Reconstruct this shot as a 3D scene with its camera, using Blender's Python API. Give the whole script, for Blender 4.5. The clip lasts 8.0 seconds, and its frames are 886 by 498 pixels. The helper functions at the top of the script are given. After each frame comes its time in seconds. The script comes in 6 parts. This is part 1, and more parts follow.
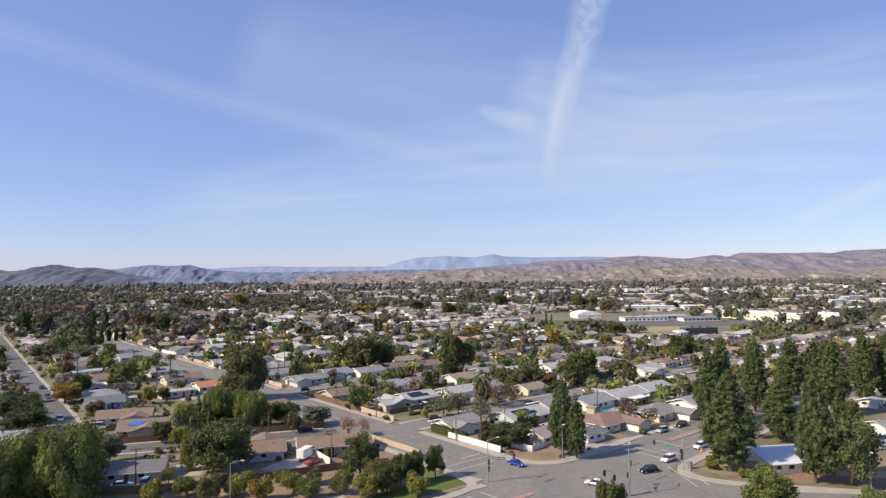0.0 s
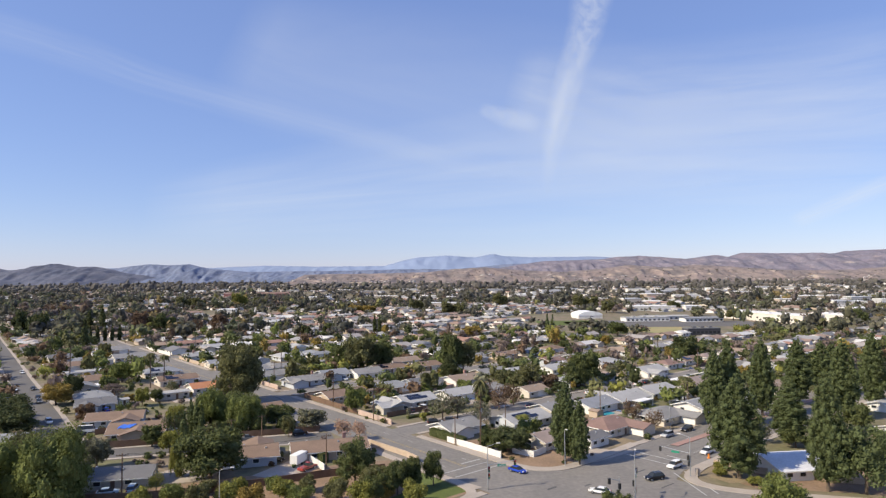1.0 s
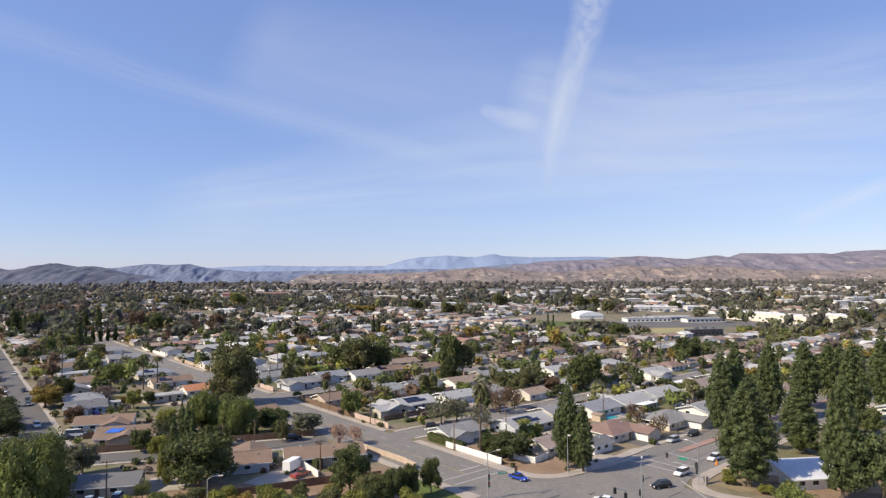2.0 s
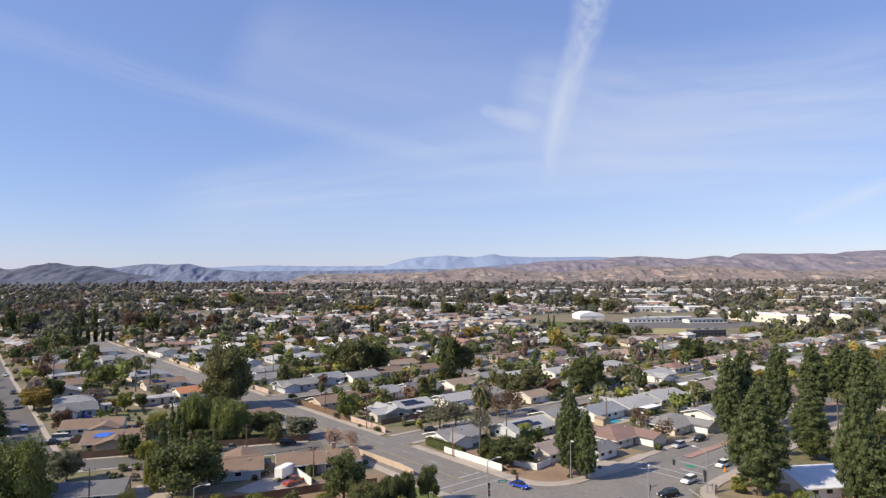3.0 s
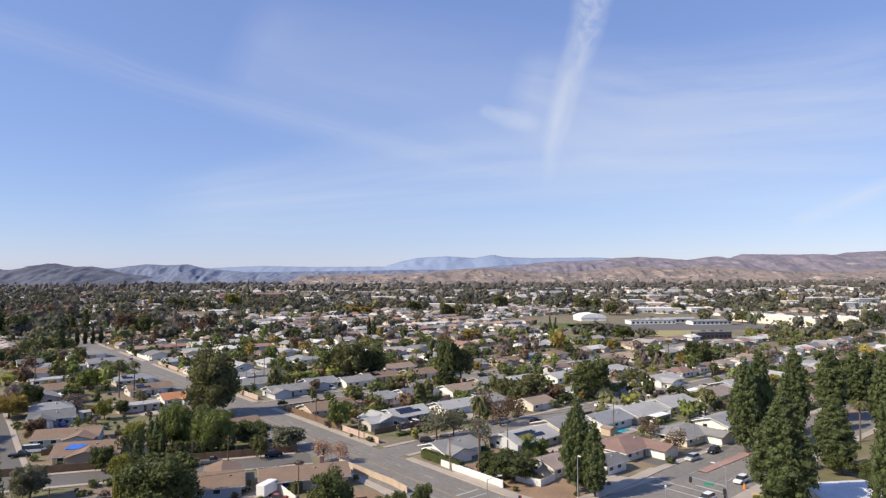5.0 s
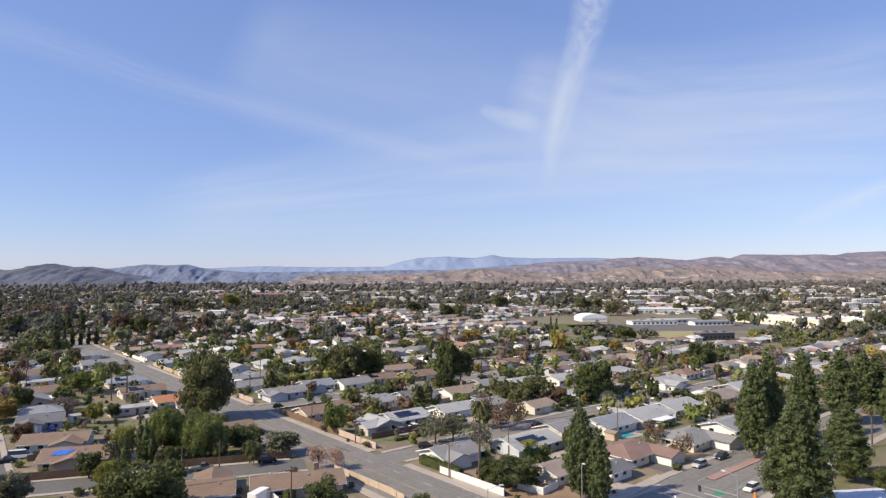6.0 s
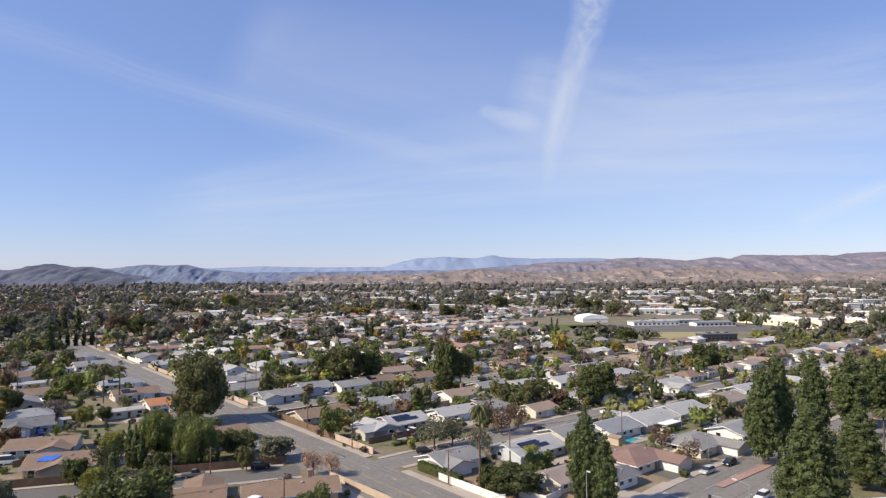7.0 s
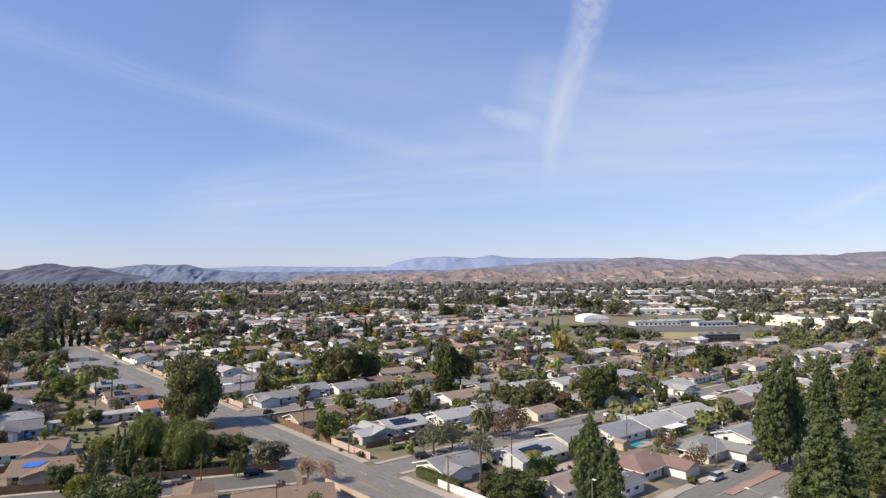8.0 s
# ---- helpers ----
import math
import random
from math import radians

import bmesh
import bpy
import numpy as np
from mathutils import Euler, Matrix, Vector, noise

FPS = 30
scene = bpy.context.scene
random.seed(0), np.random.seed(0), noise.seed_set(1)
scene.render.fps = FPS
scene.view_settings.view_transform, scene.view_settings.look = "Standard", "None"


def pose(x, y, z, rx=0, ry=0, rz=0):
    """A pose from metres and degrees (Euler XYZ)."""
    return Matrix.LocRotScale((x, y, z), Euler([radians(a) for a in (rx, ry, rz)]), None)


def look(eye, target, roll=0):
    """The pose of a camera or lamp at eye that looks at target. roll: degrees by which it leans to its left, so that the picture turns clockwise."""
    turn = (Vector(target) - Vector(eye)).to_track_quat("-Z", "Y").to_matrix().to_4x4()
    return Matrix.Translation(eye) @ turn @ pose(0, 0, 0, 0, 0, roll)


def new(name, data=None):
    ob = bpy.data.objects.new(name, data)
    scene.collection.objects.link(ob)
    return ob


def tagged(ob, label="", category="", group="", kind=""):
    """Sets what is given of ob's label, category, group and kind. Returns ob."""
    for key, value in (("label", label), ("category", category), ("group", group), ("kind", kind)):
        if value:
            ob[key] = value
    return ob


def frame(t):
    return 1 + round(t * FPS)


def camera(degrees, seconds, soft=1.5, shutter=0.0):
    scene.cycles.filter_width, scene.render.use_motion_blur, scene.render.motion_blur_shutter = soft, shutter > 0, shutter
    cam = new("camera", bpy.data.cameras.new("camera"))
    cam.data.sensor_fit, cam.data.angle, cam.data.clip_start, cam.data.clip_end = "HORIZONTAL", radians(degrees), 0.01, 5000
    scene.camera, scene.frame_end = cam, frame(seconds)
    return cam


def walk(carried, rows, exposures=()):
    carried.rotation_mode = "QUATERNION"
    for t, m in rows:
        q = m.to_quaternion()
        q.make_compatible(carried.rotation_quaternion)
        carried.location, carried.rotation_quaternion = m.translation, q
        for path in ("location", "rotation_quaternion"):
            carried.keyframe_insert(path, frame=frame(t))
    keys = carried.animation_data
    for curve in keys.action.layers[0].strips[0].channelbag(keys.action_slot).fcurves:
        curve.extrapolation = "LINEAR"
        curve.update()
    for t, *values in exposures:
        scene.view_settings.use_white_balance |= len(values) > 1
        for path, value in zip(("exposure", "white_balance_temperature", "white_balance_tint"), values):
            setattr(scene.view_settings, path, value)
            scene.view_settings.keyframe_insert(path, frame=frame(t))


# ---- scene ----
cam = camera(70.1, 8.0, soft=1.3)
PATH = [
    (0, (0.257, 0.123, 48.144), (0.257, 2.122, 48.227), -0.5),
    (0.5, (0.448, 2.865, 48.134), (0.447, 4.863, 48.216), -0.46),
    (1, (0.64, 5.616, 48.113), (0.639, 7.614, 48.195), -0.41),
    (1.5, (0.823, 8.463, 48.095), (0.822, 10.461, 48.177), -0.37),
    (3, (1.366, 16.974, 47.989), (1.365, 18.972, 48.071), -0.3),
    (3.5, (1.583, 19.91, 47.965), (1.583, 21.908, 48.048), -0.29),
    (4, (1.802, 22.868, 47.951), (1.801, 24.866, 48.035), -0.28),
    (4.5, (1.957, 25.802, 47.951), (1.957, 27.801, 48.035), -0.28),
    (6, (2.378, 33.922, 47.908), (2.378, 35.92, 47.993), -0.26),
    (6.5, (2.465, 36.509, 47.875), (2.465, 38.507, 47.96), -0.25),
    (7, (2.491, 39.085, 47.849), (2.492, 41.083, 47.935), -0.24),
    (7.5, (2.516, 41.677, 47.832), (2.518, 43.675, 47.917), -0.24),
    (8, (2.554, 44.33, 47.814), (2.556, 46.328, 47.899), -0.24),
]
walk(cam, [(t, look(e, g, r)) for t, e, g, r in PATH])

# ---- world and sun ----
SUN_TO = Vector((-0.93, -0.37, 0.80)).normalized()
world = bpy.data.worlds.new("world")
scene.world = world
world.use_nodes = True
wn, wl = world.node_tree.nodes, world.node_tree.links
sky = wn.new("ShaderNodeTexSky")
sky.sky_type, sky.sun_disc = "NISHITA", False
sky.sun_elevation = math.asin(SUN_TO.z)
sky.sun_rotation = math.atan2(SUN_TO.x, SUN_TO.y)
sky.altitude, sky.air_density, sky.dust_density, sky.ozone_density = 300, 1.0, 0.25, 2.0
tint = wn.new("ShaderNodeMix")
tint.data_type, tint.blend_type = "RGBA", "MULTIPLY"
tint.inputs[0].default_value = 1.0
tint.inputs[7].default_value = (0.56, 0.54, 0.57, 1)
wl.new(sky.outputs[0], tint.inputs[6])
air = wn.new("ShaderNodeMix")
air.data_type, air.blend_type = "RGBA", "ADD"
air.inputs[0].default_value = 1.0
air.inputs[7].default_value = (0.80, 1.20, 2.75, 1)
wl.new(tint.outputs[2], air.inputs[6])
wl.new(air.outputs[2], wn["Background"].inputs[0])
wn["Background"].inputs[1].default_value = 0.14
sun = new("sun", bpy.data.lights.new("sun", "SUN"))
sun.data.energy, sun.data.angle, sun.data.color = 5.9, radians(0.5), (1.0, 0.87, 0.66)
sun.matrix_world = look(SUN_TO * 100, (0, 0, 0))
scene.view_settings.exposure = 0.0


# ---- materials ----
def material(name, color, rough=0.85, scale=0.6, vary=0.25, bump=0.15, own=False, island=False, metal=0.0, fine=6.0, second=None):
    """A painted, stony or earthen surface: grain at two scales and fine relief. own: takes the object's colour."""
    m = bpy.data.materials.new(name)
    m.use_nodes = True
    n, l = m.node_tree.nodes, m.node_tree.links
    b = n["Principled BSDF"]
    b.inputs["Roughness"].default_value, b.inputs["Metallic"].default_value = rough, metal
    geo = n.new("ShaderNodeNewGeometry")
    big, small = n.new("ShaderNodeTexNoise"), n.new("ShaderNodeTexNoise")
    for t, s in ((big, scale), (small, fine)):
        t.inputs["Scale"].default_value, t.inputs["Detail"].default_value = s, 4
        l.new(geo.outputs["Position"], t.inputs["Vector"])
    if own:
        base = n.new("ShaderNodeObjectInfo").outputs["Color"]
    else:
        rgb = n.new("ShaderNodeRGB")
        rgb.outputs[0].default_value = (*color, 1)
        base = rgb.outputs[0]
    if second:
        ramp = n.new("ShaderNodeValToRGB")
        ramp.color_ramp.elements[0].position, ramp.color_ramp.elements[1].position = 0.42, 0.6
        ramp.color_ramp.elements[0].color, ramp.color_ramp.elements[1].color = (*color, 1), (*second, 1)
        l.new(big.outputs["Fac"], ramp.inputs[0])
        base = ramp.outputs[0]
    add = n.new("ShaderNodeMath")
    add.operation = "ADD"
    l.new(big.outputs["Fac"], add.inputs[0])
    l.new(small.outputs["Fac"], add.inputs[1])
    rng = n.new("ShaderNodeMapRange")
    rng.inputs[1].default_value, rng.inputs[2].default_value = 0.6, 1.4
    rng.inputs[3].default_value, rng.inputs[4].default_value = 1 - vary, 1 + vary
    l.new(add.outputs[0], rng.inputs[0])
    val = rng.outputs[0]
    if island:
        r2 = n.new("ShaderNodeMapRange")
        r2.inputs[3].default_value, r2.inputs[4].default_value = 0.72, 1.28
        l.new(geo.outputs["Random Per Island"], r2.inputs[0])
        mm = n.new("ShaderNodeMath")
        mm.operation = "MULTIPLY"
        l.new(val, mm.inputs[0])
        l.new(r2.outputs[0], mm.inputs[1])
        val = mm.outputs[0]
    mul = n.new("ShaderNodeVectorMath")
    mul.operation = "SCALE"
    l.new(base, mul.inputs[0])
    l.new(val, mul.inputs["Scale"])
    l.new(mul.outputs[0], b.inputs["Base Color"])
    if bump:
        bp = n.new("ShaderNodeBump")
        bp.inputs["Strength"].default_value, bp.inputs["Distance"].default_value = bump, 0.1
        l.new(small.outputs["Fac"], bp.inputs["Height"])
        l.new(bp.outputs[0], b.inputs["Normal"])
    return m


def leafy(m, share=0.3):
    """Lets part of the light through the leaves."""
    n, l = m.node_tree.nodes, m.node_tree.links
    b = n["Principled BSDF"]
    b.inputs["Specular IOR Level"].default_value = 0.2
    src = b.inputs["Base Color"].links[0].from_socket
    tr, mix = n.new("ShaderNodeBsdfTranslucent"), n.new("ShaderNodeMixShader")
    mix.inputs[0].default_value = share
    l.new(src, tr.inputs[0])
    l.new(b.outputs[0], mix.inputs[1])
    l.new(tr.outputs[0], mix.inputs[2])
    l.new(mix.outputs[0], n["Material Output"].inputs[0])
    return m


def varied(name, colors, rough=0.85, vary=0.15):
    """A surface whose separate pieces take one of several colours each."""
    m = material(name, colors[0], rough, 0.3, vary, 0.0)
    n, l = m.node_tree.nodes, m.node_tree.links
    geo = [x for x in n if x.bl_idname == "ShaderNodeNewGeometry"][0]
    ramp = n.new("ShaderNodeValToRGB")
    ramp.color_ramp.interpolation = "CONSTANT"
    for i, c in enumerate(colors):
        e = ramp.color_ramp.elements[i] if i < 2 else ramp.color_ramp.elements.new(i / len(colors))
        e.position = i / len(colors)
        e.color = (*c, 1)
    l.new(geo.outputs["Random Per Island"], ramp.inputs[0])
    mul = [x for x in n if x.bl_idname == "ShaderNodeVectorMath"][0]
    l.new(ramp.outputs[0], mul.inputs[0])
    return m


M_GROUND = material("yard_ground", (0.23, 0.18, 0.125), 0.95, 0.06, 0.4, 0.3, fine=0.5, second=(0.13, 0.125, 0.06))
M_ASPHALT = material("asphalt", (0.222, 0.205, 0.184), 0.9, 0.1, 0.26, 0.2, fine=0.9, second=(0.172, 0.16, 0.146))
M_STREET = material("worn_asphalt", (0.125, 0.118, 0.11), 0.9, 0.06, 0.2, 0.2, fine=1.0)
M_CONCRETE = material("concrete", (0.38, 0.33, 0.28), 0.9, 0.3, 0.15, 0.15)
M_DIRT = material("bare_soil", (0.25, 0.17, 0.11), 0.95, 0.15, 0.3, 0.4, fine=1.5)
M_LAWN = leafy(material("lawn", (0.12, 0.15, 0.045), 0.9, 0.2, 0.3, 0.4, fine=3), 0.1)
M_DRYLAWN = material("dry_lawn", (0.25, 0.195, 0.12), 0.95, 0.15, 0.3, 0.4, fine=2)
M_STRAW = material("straw_field", (0.36, 0.29, 0.135), 0.95, 0.05, 0.25, 0.3, fine=0.6, second=(0.27, 0.25, 0.11))
M_PAINT = material("road_paint", (0.42, 0.42, 0.40), 0.7, 0.5, 0.25, 0)
M_YELLOW = material("yellow_paint", (0.36, 0.27, 0.11), 0.7, 0.5, 0.25, 0)
M_BRICK = material("red_paving", (0.34, 0.21, 0.175), 0.9, 0.3, 0.2, 0.2)
M_WALL = material("stucco", (0.7, 0.66, 0.58), 0.9, 0.35, 0.1, 0.15, own=True)
M_ROOF = material("shingles", (0.2, 0.2, 0.2), 0.85, 0.25, 0.2, 0.4, own=True, fine=2.5)
M_TRIM = material("white_trim", (0.78, 0.77, 0.74), 0.6, 0.5, 0.06, 0.05)
M_GLASS = material("window_glass", (0.03, 0.035, 0.04), 0.08, 0.5, 0.1, 0)
M_FRAME = material("window_frame", (0.7, 0.69, 0.66), 0.5, 0.5, 0.05, 0)
M_SOLAR = material("solar_glass", (0.012, 0.016, 0.035), 0.15, 1.0, 0.2, 0)
M_BLOCK = material("block_wall", (0.5, 0.42, 0.34), 0.9, 0.4, 0.15, 0.3, own=True)
M_WOOD = material("weathered_wood", (0.16, 0.10, 0.065), 0.85, 0.6, 0.3, 0.3)
M_BARK = material("bark", (0.13, 0.10, 0.075), 0.95, 1.0, 0.3, 0.6)
M_LEAF = leafy(material("foliage", (0.06, 0.08, 0.03), 0.75, 0.25, 0.25, 0, own=True, island=True))
M_METAL = material("galvanised_steel", (0.45, 0.46, 0.47), 0.45, 1.0, 0.1, 0.05, metal=0.6)
M_CAR = material("car_paint", (0.5, 0.5, 0.5), 0.25, 1.0, 0.03, 0, own=True)
M_TYRE = material("rubber", (0.02, 0.02, 0.02), 0.8, 1.0, 0.1, 0)
M_LAMP = material("lamp_plastic", (0.75, 0.72, 0.68), 0.3, 1.0, 0.05, 0)
M_RED = material("red_plastic", (0.5, 0.03, 0.02), 0.4, 1.0, 0.05, 0)
M_SIGN = material("sign_green", (0.02, 0.24, 0.15), 0.5, 1.0, 0.05, 0)
M_BLACK = material("black_housing", (0.02, 0.02, 0.02), 0.6, 1.0, 0.1, 0)
M_POOL = material("pool_water", (0.04, 0.36, 0.42), 0.08, 0.5, 0.1, 0.1)
M_TARP = material("blue_tarp", (0.05, 0.16, 0.62), 0.5, 0.6, 0.15, 0.3)
M_CONE = material("orange_plastic", (0.75, 0.25, 0.03), 0.5, 1.0, 0.1, 0)
M_FARROOF = varied("far_roofs", [(0.27, 0.265, 0.265), (0.36, 0.355, 0.35), (0.27, 0.19, 0.15), (0.17, 0.17, 0.18), (0.33, 0.24, 0.18), (0.33, 0.30, 0.28), (0.55, 0.54, 0.52), (0.29, 0.17, 0.13)])
M_FARWALL = varied("far_walls", [(0.75, 0.72, 0.66), (0.6, 0.53, 0.44), (0.45, 0.37, 0.3), (0.72, 0.70, 0.68), (0.5, 0.5, 0.5)])
M_GROVE = material("grove_foliage", (0.06, 0.08, 0.03), 0.8, 0.3, 0.2, 0, island=True)
_n, _l = M_GROVE.node_tree.nodes, M_GROVE.node_tree.links
_at = _n.new("ShaderNodeAttribute")
_at.attribute_name = "hue"
_l.new(_at.outputs["Color"], [x for x in _n if x.bl_idname == "ShaderNodeVectorMath"][0].inputs[0])
leafy(M_GROVE, 0.25)


def hill_material(name, grass, scrub, scar, scars=0.62):
    """Dry hillside: patches of scrub on grass, with bare scars of pale earth."""
    m = material(name, grass, 0.95, 0.012, 0.3, 0.0, fine=0.06)
    n, l = m.node_tree.nodes, m.node_tree.links
    geo = [x for x in n if x.bl_idname == "ShaderNodeNewGeometry"][0]
    mul = [x for x in n if x.bl_idname == "ShaderNodeVectorMath"][0]
    base = mul.inputs[0].links[0].from_socket
    for scale, stretch, lo, hi, col in ((0.011, (1, 0.35, 3.0), 0.44, 0.6, scrub), (0.05, (1, 0.3, 2.0), 0.54, 0.68, scrub), (0.009, (1, 0.25, 4.0), scars, scars + 0.06, scar)):
        mp_, noi, rg, mx = n.new("ShaderNodeMapping"), n.new("ShaderNodeTexNoise"), n.new("ShaderNodeMapRange"), n.new("ShaderNodeMix")
        mp_.inputs["Scale"].default_value = stretch
        noi.inputs["Scale"].default_value, noi.inputs["Detail"].default_value, noi.inputs["Roughness"].default_value = scale, 8, 0.65
        rg.inputs[1].default_value, rg.inputs[2].default_value, rg.inputs[4].default_value = lo, hi, 0.85
        mx.data_type = "RGBA"
        mx.inputs[7].default_value = (*col, 1)
        l.new(geo.outputs["Position"], mp_.inputs["Vector"])
        l.new(mp_.outputs[0], noi.inputs["Vector"])
        l.new(noi.outputs["Fac"], rg.inputs[0])
        l.new(rg.outputs[0], mx.inputs[0])
        l.new(base, mx.inputs[6])
        base = mx.outputs[2]
    l.new(base, mul.inputs[0])
    return m


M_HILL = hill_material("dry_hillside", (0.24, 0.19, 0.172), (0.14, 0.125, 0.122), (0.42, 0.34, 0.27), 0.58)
# distance haze is painted into the next four colours as added blue
M_HILL_UPPER = hill_material("hazed_scrub_hillside", (0.195, 0.172, 0.205), (0.122, 0.122, 0.16), (0.34, 0.29, 0.275), 0.6)
M_HILL_BLUE = hill_material("haze_tinted_hillside", (0.105, 0.112, 0.15), (0.066, 0.08, 0.122), (0.15, 0.14, 0.16), 0.66)
M_HILL_PALE = hill_material("haze_tinted_far_hillside", (0.15, 0.178, 0.255), (0.12, 0.152, 0.235), (0.19, 0.195, 0.25), 0.66)
M_RANGE = material("haze_tinted_range", (0.22, 0.28, 0.41), 0.95, 0.002, 0.08, 0.0, fine=0.01)


# ---- mesh helpers ----
def mesh_of(name, verts, faces, mats, idx=None):
    me = bpy.data.meshes.new(name)
    me.from_pydata(verts, [], faces)
    for m in mats:
        me.materials.append(m)
    if idx is not None:
        me.polygons.foreach_set("material_index", idx)
    me.update()
    return me


def part_mesh(name, me, parent, m=None, label="", color=None):
    ob = new(name, me)
    ob.parent = parent
    if m is not None:
        ob.matrix_basis = m
    if color:
        ob.color = (*color, 1)
    if label:
        ob["label"] = label
    return ob


def part(name, bm, mat, parent, label="", color=None):
    me = bpy.data.meshes.new(name)
    bm.to_mesh(me)
    bm.free()
    me.materials.append(mat)
    return part_mesh(name, me, parent, None, label, color)


def box(bm, x0, x1, y0, y1, z0, z1, m=None):
    mat = Matrix.Translation(((x0 + x1) / 2, (y0 + y1) / 2, (z0 + z1) / 2)) @ Matrix.Diagonal((x1 - x0, y1 - y0, z1 - z0, 1))
    bmesh.ops.create_cube(bm, size=1, matrix=(m @ mat) if m else mat)
    return bm


def rod(bm, p, q, r0, r1=None, seg=7):
    p, q = Vector(p), Vector(q)
    d = q - p
    m = Matrix.Translation((p + q) / 2) @ d.to_track_quat("Z", "Y").to_matrix().to_4x4()
    bmesh.ops.create_cone(bm, cap_ends=True, segments=seg, radius1=r0, radius2=r0 if r1 is None else r1, depth=d.length, matrix=m)
    return bm


def box_mesh(name, mat, *dims, bevel=0.0):
    bm = box(bmesh.new(), *dims)
    if bevel:
        bmesh.ops.bevel(bm, geom=bm.edges[:], offset=bevel, segments=1, affect="EDGES")
    me = bpy.data.meshes.new(name)
    bm.to_mesh(me)
    bm.free()
    me.materials.append(mat)
    return me


def thing(name, label, category, m, group=""):
    ob = new(name)
    ob.empty_display_size = 0.5
    ob.matrix_basis = m
    return tagged(ob, label, category, group)


# ---- plan: town axes ----
O = Vector((24.3, 157.1))
U, V = Vector((0.77, 0.638)), Vector((-0.638, 0.77))
ANG = math.degrees(math.atan2(U.y, U.x))


def town(a, b):
    p = O + U * a + V * b
    return (p.x, p.y)


def to_town(x, y):
    d = Vector((x, y)) - O
    return d.dot(U), d.dot(V)


ROADS = {
    "main": ([(-430, 548), (-340, 540), (-285, 520), town(-8.5, 405), town(-8.5, 200), town(-8.5, 60), town(-8.5, 12), town(-6.5, -4), town(1, -16), (38, 140), (60, 134.5), (90, 130), (140, 123), (320, 98)], 8.4),
    "cross": ([town(-160, -9.8), town(0, -9.4), town(30, -8.6), town(60, -7.6), town(120, -7.5), town(400, -7.5), town(900, -7.5)], 10.0),
    "lane_west": ([(-33, 197.5), (-50, 192), (-88, 180.5), (-150, 160), (-260, 122)], 4.8),
    "street_west": ([(-100, 178), (-122, 206), (-141, 231), (-200, 306), (-254, 376), (-420, 590)], 4.2),
}
for b_, hw in ((58, 4.6), (141, 4.6), (218, 4.4), (294, 4.4), (370, 4.4), (446, 4.4), (522, 4.4), (598, 4.4)):
    end = {141: 395, 218: 280, 294: 312, 370: 385}.get(b_, 700)  # some stop at the school grounds
    ROADS["side_%d" % b_] = ([town(-1, b_), town(60, b_ + 1), town(160, b_), town((160 + end) / 2, b_), town(end, b_)], hw)
for a_ in (-170, -246, -322, -398, -474):
    ROADS["west_%d" % a_] = ([town(a_, 150), town(a_, 300), town(a_, 900)], 4.2)


def resample(pts, step=3.0):
    out = []
    for p, q in zip(pts[:-1], pts[1:]):
        p, q = Vector(p), Vector(q)
        n = max(1, int((q - p).length / step))
        out += [p.lerp(q, i / n) for i in range(n)]
    out.append(Vector(pts[-1]))
    for _ in range(3):
        out = [out[0]] + [(out[i - 1] + out[i] * 2 + out[i + 1]) / 4 for i in range(1, len(out) - 1)] + [out[-1]]
    return out


LINES = {k: (resample(p), w) for k, (p, w) in ROADS.items()}
NEARPTS = {k: np.array([(q.x, q.y) for q in pts]) for k, (pts, w) in LINES.items()}


def on_road(x, y, margin=0.0, skip=()):
    for k, arr in NEARPTS.items():
        if k in skip:
            continue
        w = LINES[k][1] + margin
        if ((arr[:, 0] - x) ** 2 + (arr[:, 1] - y) ** 2).min() < w * w:
            return True
    return False


def ribbon(name, pts, o0, o1, z0, z1, mat, keep=None):
    """A strip along a line, from offset o0 to o1 on its left, with a top and two edges."""
    verts, faces, run = [], [], False
    for i, p in enumerate(pts):
        d = (pts[min(i + 1, len(pts) - 1)] - pts[max(i - 1, 0)]).normalized()
        n = Vector((-d.y, d.x))
        a, b = p + n * o0, p + n * o1
        if keep and not keep((a + b) / 2):
            run = False
            continue
        k = len(verts)
        verts += [(a.x, a.y, z0), (a.x, a.y, z1), (b.x, b.y, z1), (b.x, b.y, z0)]
        if run:
            faces += [(k - 4 + j, k + j, k + j + 1, k - 3 + j) for j in range(3)]
        run = True
    return mesh_of(name, verts, faces, [mat])


# ---- ground, roads, pavements ----
gx = [-4600, -1500, -400, 400, 1500, 4600]
gy = [-700, 0, 400, 1500, 3000, 4960]
ground = new("ground", mesh_of("ground", [(x, y, 0) for y in gy for x in gx],
                               [(j * 6 + i, j * 6 + i + 1, j * 6 + i + 7, j * 6 + i + 6) for j in range(5) for i in range(5)], [M_GROUND]))
tagged(ground, "dry brown valley floor with patchy yards and grass", "ground", kind="structure")

